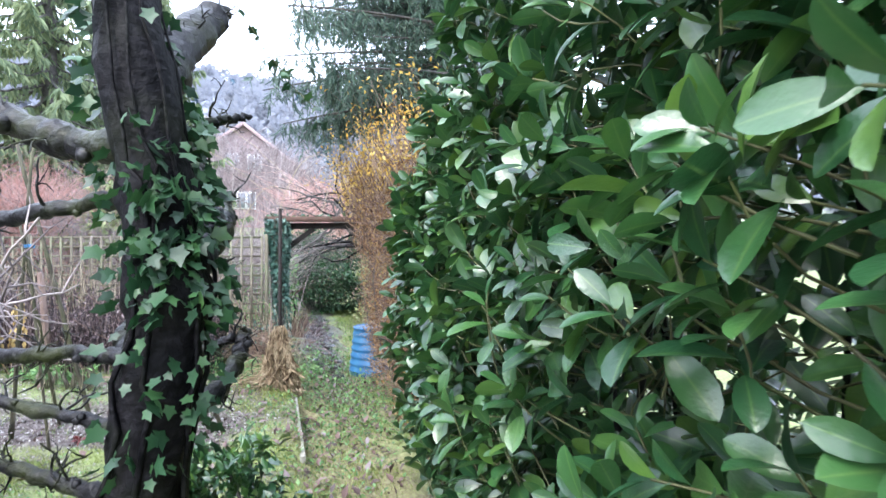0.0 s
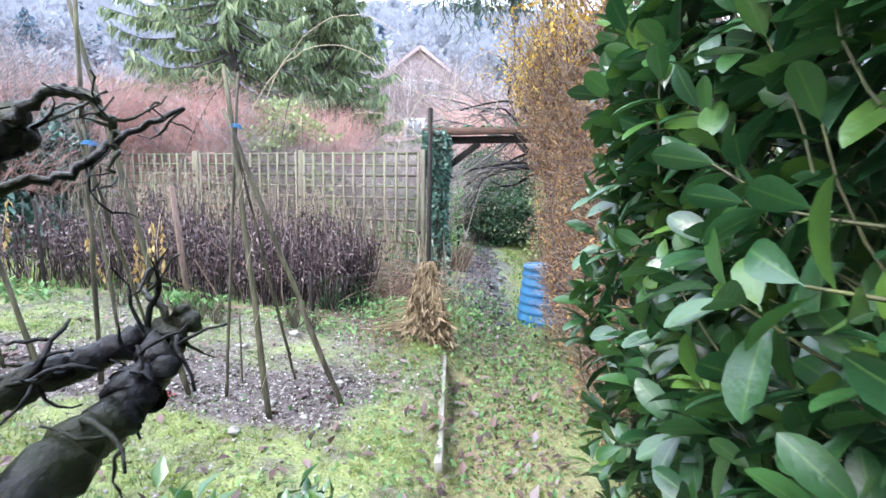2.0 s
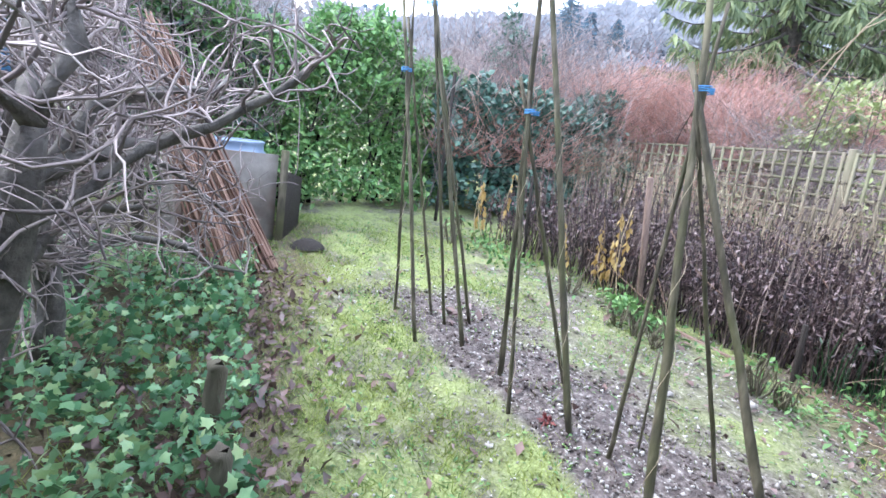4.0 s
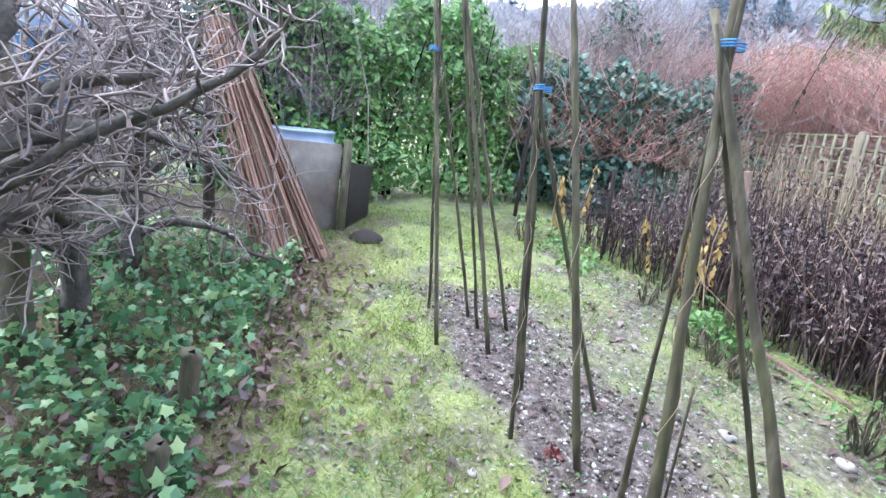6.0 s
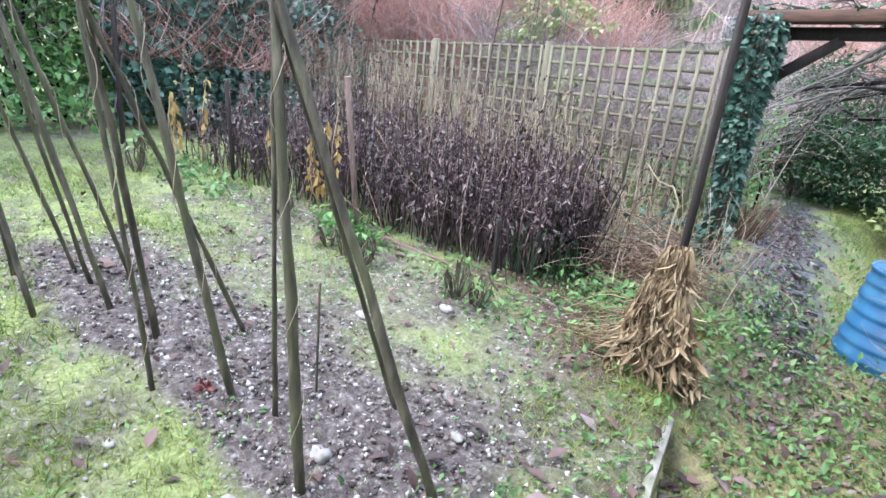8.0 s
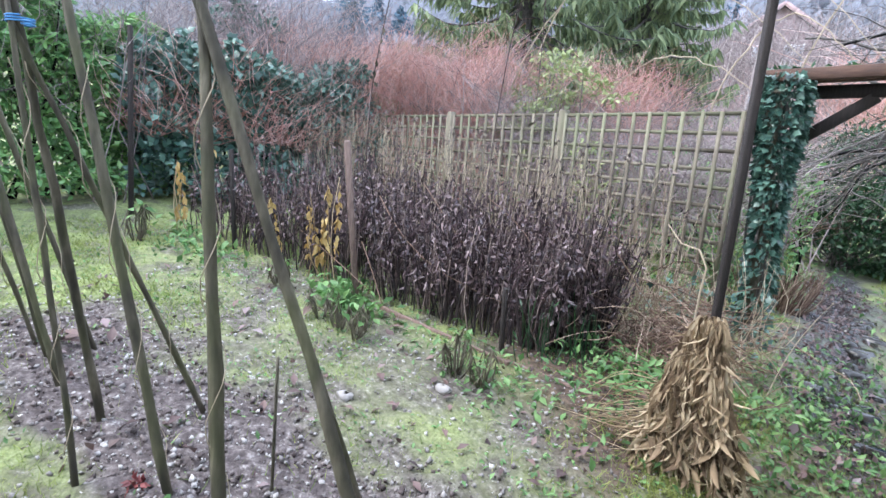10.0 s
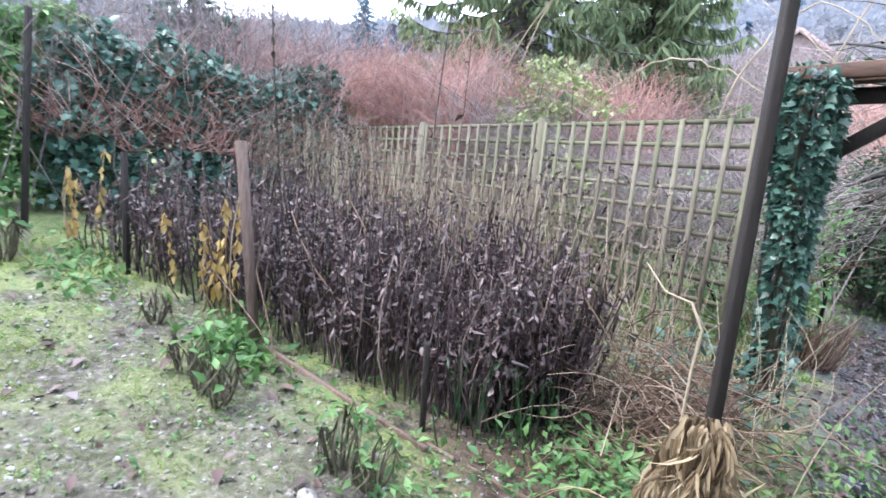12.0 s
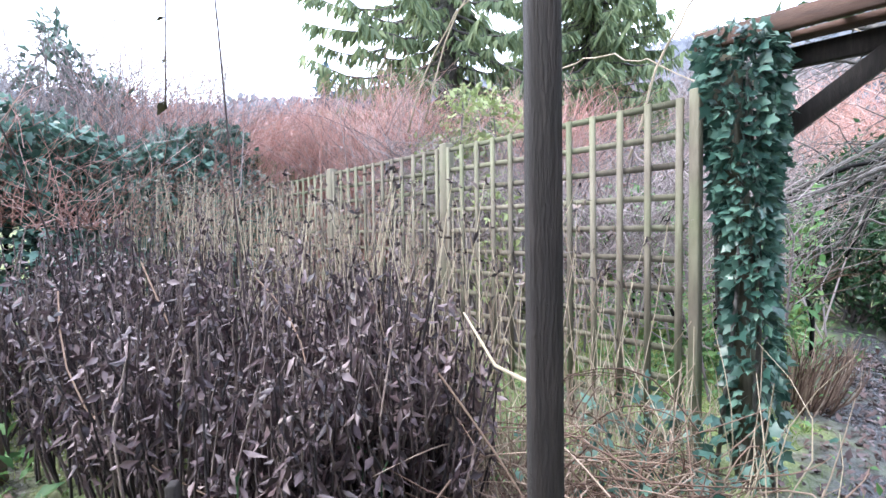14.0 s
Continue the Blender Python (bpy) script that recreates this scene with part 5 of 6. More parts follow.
bay = thing("compost_bay", (-5.7, 2.5, float(land(-5.7, 2.5))), "compost bay of rust-stained grey sheets and posts", "compost bay")
bz = float(land(-5.7, 2.5))
part("sheet", bar((-5.45, 2.02, bz + 0.42), (-5.75, 2.72, bz + 0.40), 0.02, 0.80, 0.003), M_RUST, bay, "rust-stained grey metal sheet")
part("post", bar((-5.70, 2.76, bz - 0.1), (-5.74, 2.79, 1.56), 0.07, 0.07, 0.006, (0, 1, 0)), M_POLE, bay)
part("side_board", bar((-5.78, 2.80, bz + 0.34), (-6.35, 2.95, bz + 0.25), 0.025, 0.62, 0.003), M_POSTDARK, bay)
part("sheet", bar((-5.42, 2.0, bz + 0.42), (-6.2, 1.7, bz + 0.45), 0.02, 0.80, 0.003), M_RUST, bay)
drum = thing("water_drum", (-6.15, 2.28, bz), "pale blue open plastic drum behind the compost bay", "drum")
part("body", lathe([(0.0, 0.02), (0.29, 0.02), (0.31, 0.1), (0.31, 0.7), (0.33, 0.72), (0.33, 0.78), (0.31, 0.80), (0.31, 0.86), (0.325, 0.88), (0.30, 0.89), (0.29, 0.7)], -6.15, 2.28, bz), M_DRUM, drum, smooth=True)
tray = thing("dark_bag", (-5.55, 3.02, float(land(-5.55, 3.02))), "crumpled dark plastic bag on the grass", "bag")
part("bag", lathe([(0.0, 0.07), (0.06, 0.075), (0.11, 0.05), (0.15, 0.02), (0.16, 0.0)], -5.55, 3.02, float(land(-5.55, 3.02)), 14), M_POSTDARK, tray, smooth=True)

# ---- evergreen hedge that closes the west, ivy and bare twigs on it ----
erng = np.random.default_rng(161)


def leaf_wall(name, pts, n, h0, h1, depth, size, mat, label, seed, tmpl=SMALL, category="hedge", twig=None, ntw=0, rough_top=0.7):
    """A hedge along a line on the plan: leaves through its front, stems inside, uneven top."""
    rng = np.random.default_rng(seed)
    pts = np.array(pts, float)
    s = rng.random(n) * (len(pts) - 1)
    k = np.minimum(s.astype(int), len(pts) - 2)
    f = (s - k)[:, None]
    c = pts[k] * (1 - f) + pts[k + 1] * f
    d = pts[k + 1] - pts[k]
    nrm = np.stack([d[:, 1], -d[:, 0]], -1) / np.linalg.norm(d, axis=1)[:, None]
    top = h0 + (h1 - h0) * s / (len(pts) - 1)
    top = top * (1 + rough_top * 0.4 * fbm(c[:, 0] * 2 + c[:, 1], c[:, 1], 0.8, seed))
    hz = top * rng.random(n) ** 0.8
    bul = 0.28 * fbm(c[:, 0] + c[:, 1], hz, 0.6, seed * 0.1) + 0.12 * rng.random(n)
    off = bul - depth * rng.random(n) ** 2.2
    P = np.stack([c[:, 0] + nrm[:, 0] * off, c[:, 1] + nrm[:, 1] * off, land(c[:, 0], c[:, 1]) + 0.05 + hz], -1)
    t = thing(name, (pts[0][0], pts[0][1], float(land(pts[0][0], pts[0][1]))), label, category)
    part("foliage", leaves(P, tmpl, size, rng, np.column_stack([nrm * 0.4, np.full(n, 0.1)]), up=0.3, spread=0.9, vary=0.4, face=np.column_stack([nrm * 0.6, np.full(n, 0.5)])), mat, t, kind="stuff")
    m = max(16, n // 500)
    A = np.stack([c[:m, 0] - nrm[:m, 0] * 0.3, c[:m, 1] - nrm[:m, 1] * 0.3, land(c[:m, 0], c[:m, 1])], -1)
    B = A + np.stack([rng.normal(0, 0.3, m), rng.normal(0, 0.3, m), top[:m] * 0.9], -1)
    part("stem_growth", sticks(A, B, 0.025, 0.006, rng, sides=5)[:2], M_BARK, t, kind="stuff")
    if ntw:
        q = rng.integers(0, n, ntw)
        A = P[q] - np.array([0, 0, 0.3])
        A[:, 2] = np.maximum(A[:, 2], land(A[:, 0], A[:, 1]) + top[q] * 0.45)
        B = A + unit(rng, ntw) * np.array([0.5, 0.5, 0.25]) + np.array([0, 0, 0.35])
        part("twig_growth", sticks(A, B, 0.005, 0.002, rng, sides=3, bend=0.12, mids=3)[:2], twig, t, kind="stuff")
    return t


leaf_wall("evergreen_hedge", [(-6.9, 1.0), (-7.0, 2.9), (-7.6, 4.4), (-8.6, 5.6)], 24000, 2.3, 1.6, 0.6, 0.09, M_HEDGE, "tall bushy evergreen hedge with bright green shoots", 162, twig=M_GREYTWIG, ntw=260)
leaf_wall("ivy_thicket", [(-7.7, 4.7), (-7.2, 6.0), (-8.0, 7.2), (-8.6, 8.3)], 9500, 1.75, 1.6, 0.7, 0.085, M_IVYBLUE, "thicket of dark blue-green ivy behind the bed", 163, IVYLEAF, "ivy", M_PINKTWIG, 1500)
leaf_wall("ivy_thicket", [(-6.2, 0.2), (-7.0, 1.4), (-7.1, 2.6)], 3800, 2.6, 2.2, 0.6, 0.085, M_IVYBLUE, "dark ivy thicket under bare twigs", 164, IVYLEAF, "ivy", M_GREYTWIG, 1500)

# strip of red-brown leaf litter between ivy and lawn
nV = 1100
x = -1.6 - 3.3 * vrng.random(nV)
y = 2.62 + 0.24 * vrng.normal(0, 1, nV) - 0.04 * (x + 3)
single("leaf_litter", leaves(np.stack([x, y, land(x, y) + 0.02 + 0.03 * vrng.random(nV)], -1), SMALL, 0.058, vrng, up=0.6, vary=0.5), M_LITTER, "damp red-brown leaf litter beside the ivy", "fallen leaves", kind="stuff")

# ---- thickets of red and grey twigs beyond the trellis ----
def twig_mass(name, boxes_, n, mat, label, seed, L=0.55, r=0.004, category="shrub", down=0.0):
    rng = np.random.default_rng(seed)
    out = []
    tot = sum(wt for *_, wt in boxes_)
    for x0, x1, y0, y1, h, wt in boxes_:
        m = int(n * wt / tot)
        x, y = x0 + (x1 - x0) * rng.random(m), y0 + (y1 - y0) * rng.random(m)
        hh = h * (1 + 0.22 * fbm(x, y, 0.9, seed)) * (0.25 + 0.75 * rng.random(m) ** 0.6)
        A = np.stack([x, y, land(x, y) + hh * 0.8], -1)
        B = A + np.stack([rng.normal(0, 0.40, m), rng.normal(0, 0.3, m), 0.22 - down + 0.3 * rng.random(m)], -1) * L / 0.45
        out.append(sticks(A, B, r, r * 0.4, rng, sides=3, bend=0.14, mids=2)[:2])
        k = max(12, m // 30)
        A = np.stack([x[:k], y[:k], land(x[:k], y[:k])], -1)
        B = A + np.stack([rng.normal(0, 0.4, k), rng.normal(0, 0.3, k), h * (0.6 + 0.4 * rng.random(k))], -1)
        out.append(sticks(A, B, r * 3.0, r, rng, sides=3, bend=0.08, mids=2)[:2])
    return single(name, joined(out), mat, label, category, kind="stuff")


twig_mass("red_twig_shrub", [(-15, -7.5, 9.5, 13.0, 3.0, 5), (-10.5, -6.8, 9.0, 11.0, 2.5, 3.5), (-7.2, -5.2, 10.2, 11.8, 2.6, 1.6), (-11, -8.4, 6.5, 9.4, 2.6, 2.2)], 15000, M_PINKTWIG, "thicket of fine red-stemmed bare twigs beyond the trellis", 201)
twig_mass("grey_twig_shrub", [(-15, -7.5, 9.3, 12.5, 2.9, 4), (-10.5, -6.0, 8.9, 10.6, 2.5, 4), (-10.2, -8.0, 5.2, 8.2, 3.1, 5)], 3400, M_GREYTWIG, "tangle of grey bare stems among the red twigs", 206, L=0.7)
twig_mass("grey_twig_shrub", [(-7.0, -2.9, 8.9, 10.4, 1.75, 4), (-6.5, -3.4, 10.5, 13.0, 2.3, 3)], 3000, M_GREYTWIG, "bare grey-tan shrubs behind the trellis", 202)
twig_mass("grey_twig_shrub", [(-9.2, -7.4, 3.2, 7.0, 2.5, 3), (-8.6, -6.6, -0.5, 3.0, 3.0, 4)], 3000, M_GREYTWIG, "bare grey twigs rising over the evergreen hedge", 203, L=0.6, r=0.0032)
twig_mass("grey_twig_shrub", [(-17, -7, 25, 31, 6.0, 3)], 2600, M_GREYTWIG, "bare misty shrubs before the brick house", 205, L=1.4, r=0.012)
twig_mass("grey_twig_shrub", [(-5.5, 0.2, 17, 22, 4.0, 3)], 2600, M_PINKTWIG, "bare reddish shrubs below the house", 204, L=1.0, r=0.008)

# green leaves behind the trellis
def clump(name, cx, cy, cz, rx, ry, rz, n, size, mat, label, seed, tmpl=SMALL, category="shrub", droop=0.0, lay=0.0):
    """A loose bush: many small clumps of leaves on stems, uneven outline, gaps between."""
    rng = np.random.default_rng(seed)
    kc = 46
    c = unit(rng, kc) * rng.random((kc, 1)) ** 0.4 * np.array([rx, ry, rz])
    k = rng.integers(0, kc, n)
    P = np.array([cx, cy, cz]) + c[k] + rng.normal(0, 1, (n, 3)) * np.array([rx, ry, rz]) * np.array([0.17, 0.17, 0.10 - 0.05 * lay])
    z0 = float(land(cx, cy))
    P[:, 2] = np.maximum(P[:, 2], z0 + 0.05)
    t = thing(name, (cx, cy, z0), label, category)
    part("foliage", leaves(P, tmpl, size, rng, c[k] / max(rx, rz) * 0.6, up=0.55, vary=0.4, droop=droop), mat, t, kind="stuff")
    A = np.tile([cx, cy, z0 - 0.03], (kc, 1)) + rng.normal(0, 0.08, (kc, 3)) * np.array([1, 1, 0])
    part("stem_growth", sticks(A, np.array([cx, cy, cz]) + c, 0.02, 0.006, rng, sides=5, bend=0.07, mids=3)[:2], M_GREYTWIG, t, kind="stuff")


clump("yellow_shrub", -6.3, 10.0, 2.35, 1.0, 0.7, 0.8, 3000, 0.085, M_YELLOWSHRUB, "pale yellow-green leafy shrub behind the trellis", 211, lay=1)
clump("yellow_shrub", -4.75, 9.0, 1.35, 0.35, 0.25, 0.6, 420, 0.07, M_YELLOWSHRUB, "small yellow-green shrub showing through the trellis", 212)
clump("dark_evergreen", -8.6, 10.2, 2.2, 0.45, 0.45, 0.55, 500, 0.08, M_HEDGE, "small green bush among the red twigs", 213)
clump("dark_evergreen", -3.5, 14.0, 1.1, 1.4, 1.0, 1.4, 11000, 0.08, M_IVY, "dark evergreen bush beyond the pergola", 214)
clump("dark_evergreen", -2.0, 14.4, 0.8, 1.0, 0.8, 1.3, 7000, 0.08, M_IVY, "dark evergreen bush beyond the pergola", 216)
clump("light_shrub", -1.5, 13.2, 0.95, 0.7, 0.7, 1.0, 2200, 0.09, M_YELLOWSHRUB, "light green leafy shrub beyond the pergola", 215)
clump("holly_top", -9.0, 6.35, 3.1, 0.5, 0.5, 0.9, 900, 0.10, M_IVYBLUE, "upright dark shoots over the twig thicket", 217)

clump("low_laurel", -1.14, 2.72, 0.55, 0.40, 0.32, 0.40, 3400, 0.07, M_LAUREL, "low glossy green shrub at the path's start", 218)

# water butt and a squared post behind the bare trees
wbz = float(land(-4.65, 0.85))
butt = thing("water_butt", (-4.65, 0.85, wbz), "blue-green plastic water butt with a pale domed lid", "water butt")
part("stand", box(-4.95, -4.35, 0.55, 1.15, wbz - 0.05, wbz + 0.55, 0.01), M_BOARD, butt)
part("body", lathe([(0.0, 0.55), (0.27, 0.55), (0.29, 0.7), (0.30, 1.0), (0.30, 1.45), (0.28, 1.52)], -4.65, 0.85, wbz), M_BARREL, butt, smooth=True)
part("lid", lathe([(0.315, 1.50), (0.315, 1.56), (0.29, 1.62), (0.2, 1.70), (0.0, 1.74)], -4.65, 0.85, wbz), M_DRUM, butt, "pale blue domed lid", smooth=True)
sp_ = thing("squared_post", (-3.3, 1.6, float(land(-3.3, 1.6))), "mossy squared wooden post among bare twigs", "post")
part("shaft", bar((-3.3, 1.6, 0.4), (-3.3, 1.6, 2.2), 0.10, 0.10, 0.008, (0, 1, 0)), M_TRELLIS, sp_)

leaf_wall("evergreen_shrubs", [(-8.0, 10.4), (-5.5, 10.3), (-3.0, 10.6)], 5200, 1.2, 1.3, 0.6, 0.075, M_HEDGE, "low evergreen shrubs behind the trellis", 219, category="shrub", twig=M_BROWNTWIG, ntw=500)

# rusty grass clump beside the muddy path
rrng = np.random.default_rng(221)
for cx, cy, r, h in ((-3.0, 10.1, 0.3, 0.5), (-0.75, 10.4, 0.35, 0.6)):
    k = 240
    a, q = rrng.random(k) * 6.283, np.sqrt(rrng.random(k)) * r
    A = np.stack([cx + q * np.cos(a), cy + q * np.sin(a), np.zeros(k)], -1)
    A[:, 2] = land(A[:, 0], A[:, 1])
    B = A + np.stack([0.18 * np.cos(a), 0.18 * np.sin(a), h * (0.6 + 0.4 * rrng.random(k))], -1)
    single("dry_grass_clump", sticks(A, B, 0.006, 0.002, rrng, bend=0.12)[:2], M_BROWNTWIG, "clump of rusty dry grass beside the muddy path", "grass clump", "dry grass clumps", "stuff")

# weeping dead branches behind the pergola
wrng = np.random.default_rng(231)
wt = thing("leaning_tree", (-1.0, 11.0, float(land(-1.0, 11.0))), "leaning bare tree with dark arching branches", "tree")
tk = crooked((-1.0, 11.0, float(land(-1.0, 11.0)) - 0.1), (-0.25, -0.02, 1), 3.0, 0.10, 0.07, 10, 0.05, wrng)
part("trunk", tube(tk, 9, 0.12, wrng), M_BARK, wt)
tw = []
for i in range(24):
    k = wrng.integers(8, 11)
    lb = crooked(tk[k, :3], (-1.0, wrng.normal(-0.1, 0.45), 0.35 + 0.3 * wrng.normal() + 0.7 * (i % 3 == 0)), 2.7 * (0.45 + 0.6 * wrng.random()), 0.036, 0.009, 12, 0.2, wrng, -0.04)
    if i < 12:
        part("limb", tube(lb, 6, 0.12, wrng), M_BARK, wt)
    else:
        tw.append(tube(lb, 5))
    for j in range(11):
        m = wrng.integers(3, 12)
        tw.append(tube(crooked(lb[m, :3], np.array([-0.7, 0, -0.1]) + wrng.normal(0, 0.5, 3), 0.7 * wrng.random() + 0.2, 0.008, 0.002, 6, 0.15, wrng, -0.05), 4))
part("twig_growth", joined(tw), M_BARKGREY, wt, kind="stuff")

# arching bramble shoots against the hill
arng = np.random.default_rng(241)
for p0, p1, hgt in (((-6.4, 9.2, 2.6), (-2.7, 9.5, 2.5), 1.35), ((-6.2, 9.3, 2.7), (-2.2, 9.6, 2.5), 1.75), ((-3.2, 9.8, 2.2), (-1.2, 9.9, 2.3), 1.5), ((-5.2, 9.4, 2.1), (-3.0, 9.2, 2.3), 0.65), ((-2.4, 9.9, 2.3), (-0.9, 10.2, 2.6), 1.2), ((-3.6, 9.1, 2.0), (-2.3, 9.3, 2.35), 0.9)):
    s = np.linspace(0, 1, 24)[:, None]
    C = np.array(p0) * (1 - s) + np.array(p1) * s
    C[:, 2] += (np.sin(s[:, 0] ** 0.8 * math.pi)) * hgt
    C += arng.normal(0, 0.012, C.shape)
    single("arching_shoot", tube(np.column_stack([C, np.linspace(0.009, 0.003, 24)]), 5), M_TANSTALK, "long pale arching bramble shoot over the trellis", "shoot", "arching shoots")
# leafy shoots that arch out of the bed against the sky
for pts in ([(-3.95, 6.7, 0.4), (-3.9, 6.6, 1.6), (-3.6, 6.45, 2.6), (-3.25, 6.3, 2.85), (-3.12, 6.22, 2.5), (-3.1, 6.2, 1.88)],
            [(-5.0, 6.2, 0.6), (-4.7, 6.0, 1.5), (-4.3, 5.8, 2.1), (-3.8, 5.6, 2.5), (-3.3, 5.4, 2.75)]):
    q = np.linspace(0, len(pts) - 1, 30)
    pts = np.array(pts)
    c = np.column_stack([np.interp(q, np.arange(len(pts)), pts[:, i]) for i in range(3)])
    c[2:-2] = (c[:-4] + c[1:-3] + c[2:-2] + c[3:-1] + c[4:]) / 5
    t = thing("arching_shoot", pts[0], "thin leafy shoot arching out of the bed", "shoot", "arching shoots")
    part("stem", tube(np.column_stack([c, np.linspace(0.005, 0.002, 30)]), 4), M_DARKSTEM, t)
    part("foliage", leaves(c[15:], SMALL, 0.036, arng, droop=0.8, vary=0.5), M_POLE, t)

# ---- spruces ----
def spruce(x, y, h, r, seed, mat, label, n_bough=150, low=1.2, dens=34, bark=M_BARKGREY):
    rng = np.random.default_rng(seed)
    z = float(land(x, y))
    t = thing("spruce", (x, y, z), label, "tree", "spruces")
    part("trunk", tube([(x, y, z - 0.1, 0.02 * h + 0.04), (x, y, z + h * 0.5, 0.012 * h + 0.02), (x, y, z + h, 0.01)], 9), bark, t)
    bt_, P, Dd = [], [], []
    for i in range(n_bough):
        f = (i + rng.random()) / n_bough
        zz = z + low + (h - low) * f
        L = r * (1 - f) ** 0.75 * (0.35 + 0.8 * rng.random()) + 0.08
        a = i * 2.4 + rng.normal(0, 0.3)
        s = np.linspace(0, 1, 9)
        C = np.stack([x + L * s * math.cos(a), y + L * s * math.sin(a), zz - L * (0.55 * s - 0.35 * s ** 3) + rng.normal(0, 0.02, 9)], -1)
        bt_.append(tube(np.column_stack([C, np.linspace(0.012 + 0.012 * L, 0.004, 9)]), 4, cap=False))
        m = int(dens * (0.5 + L))
        q = rng.random(m) ** 0.7
        k = np.minimum((q * 8).astype(int), 7)
        base = C[k] + (C[k + 1] - C[k]) * (q * 8 - k)[:, None]
        side = np.where(rng.random(m) < 0.5, -1, 1)[:, None] * np.array([-math.sin(a), math.cos(a), 0]) * (0.35 + 0.5 * rng.random((m, 1)))
        P.append(base)
        Dd.append(side + np.array([math.cos(a), math.sin(a), 0]) * 0.45 + np.stack([0 * q, 0 * q, -0.35 - 0.9 * rng.random(m)], -1))
    part("bough_growth", joined(bt_), bark, t, kind="stuff")
    P, Dd = np.concatenate(P), np.concatenate(Dd)
    SPRAY = blade((0, 0.35, 0.75, 1.0), (0.05, 0.11, 0.07, 0.01), 0.3, 0.3)
    part("needle_foliage", scatter(*SPRAY, frames(Dd, unit(rng, len(P)) * 0.4 + np.array([0, 0, 0.6])), (0.13 + 0.2 * rng.random(len(P))) * (0.6 + 0.12 * r), P), mat, t, kind="stuff")


spruce(-8.9, 11.8, 10.5, 3.1, 301, M_SPRUCE, "tall spruce with drooping mossy boughs", 190, 2.4, 46)
spruce(-8.2, 15.0, 8.6, 3.0, 302, M_SPRUCE, "dense conical spruce behind the trellis", 280, 0.8, 50)
spruce(-11.5, 17.5, 9.5, 2.0, 303, M_SPRUCE, "slender spruce behind the red thicket", 160, 1.0, 34)

# the near spruce whose boughs hang over the laurel
nrng = np.random.default_rng(311)
ns = thing("spruce", (1.1, 6.3, float(land(1.1, 6.3))), "big spruce with hanging branchlets over the laurel", "tree", "spruces")
part("trunk", tube([(1.1, 6.3, -0.15, 0.2), (1.1, 6.3, 4, 0.16), (1.1, 6.3, 9, 0.05)], 12, 0.06, nrng), M_BARK, ns)
bt_, P, Dd = [], [], []
for i in range(80):
    zz = 3.75 + 3.4 * nrng.random()
    a = math.pi + 0.25 + nrng.normal(0, 0.6)
    L = (3.3 - 0.2 * (zz - 3)) * (0.7 + 0.35 * nrng.random())
    s = np.linspace(0, 1, 14)
    C = np.stack([1.1 + L * s * math.cos(a), 6.3 + L * s * math.sin(a), zz + 0.05 * s * L - 0.14 * L * s ** 2], -1)
    bt_.append(tube(np.column_stack([C, np.linspace(0.03, 0.006, 14)]), 5, cap=False))
    m = int(28 * L)
    q = 0.2 + 0.8 * nrng.random(m)
    k = np.minimum((q * 13).astype(int), 12)
    base = C[k] + (C[k + 1] - C[k]) * (q * 13 - k)[:, None]
    end = base + np.stack([nrng.normal(0, 0.10, m), nrng.normal(0, 0.10, m), -0.15 - 0.28 * nrng.random(m)], -1)
    tw_ = sticks(base, end, 0.0025, 0.0015, nrng, bend=0.08)
    bt_.append(tw_[:2])
    kk = np.repeat(np.arange(m), 16)
    f = nrng.random(len(kk))[:, None]
    P.append(base[kk] * (1 - f) + end[kk] * f)
    Dd.append(np.repeat((end - base) / np.linalg.norm(end - base, axis=1)[:, None], 16, 0) * 0.8 + unit(nrng, len(kk)) * 0.7)
part("bough_growth", joined(bt_), M_BARKGREY, ns, kind="stuff")
P, Dd = np.concatenate(P), np.concatenate(Dd)
part("needle_foliage", scatter(*NEEDLE, frames(Dd, unit(nrng, len(P))), 0.07 + 0.035 * nrng.random(len(P)), P), M_SPRUCENEAR, ns, kind="stuff")

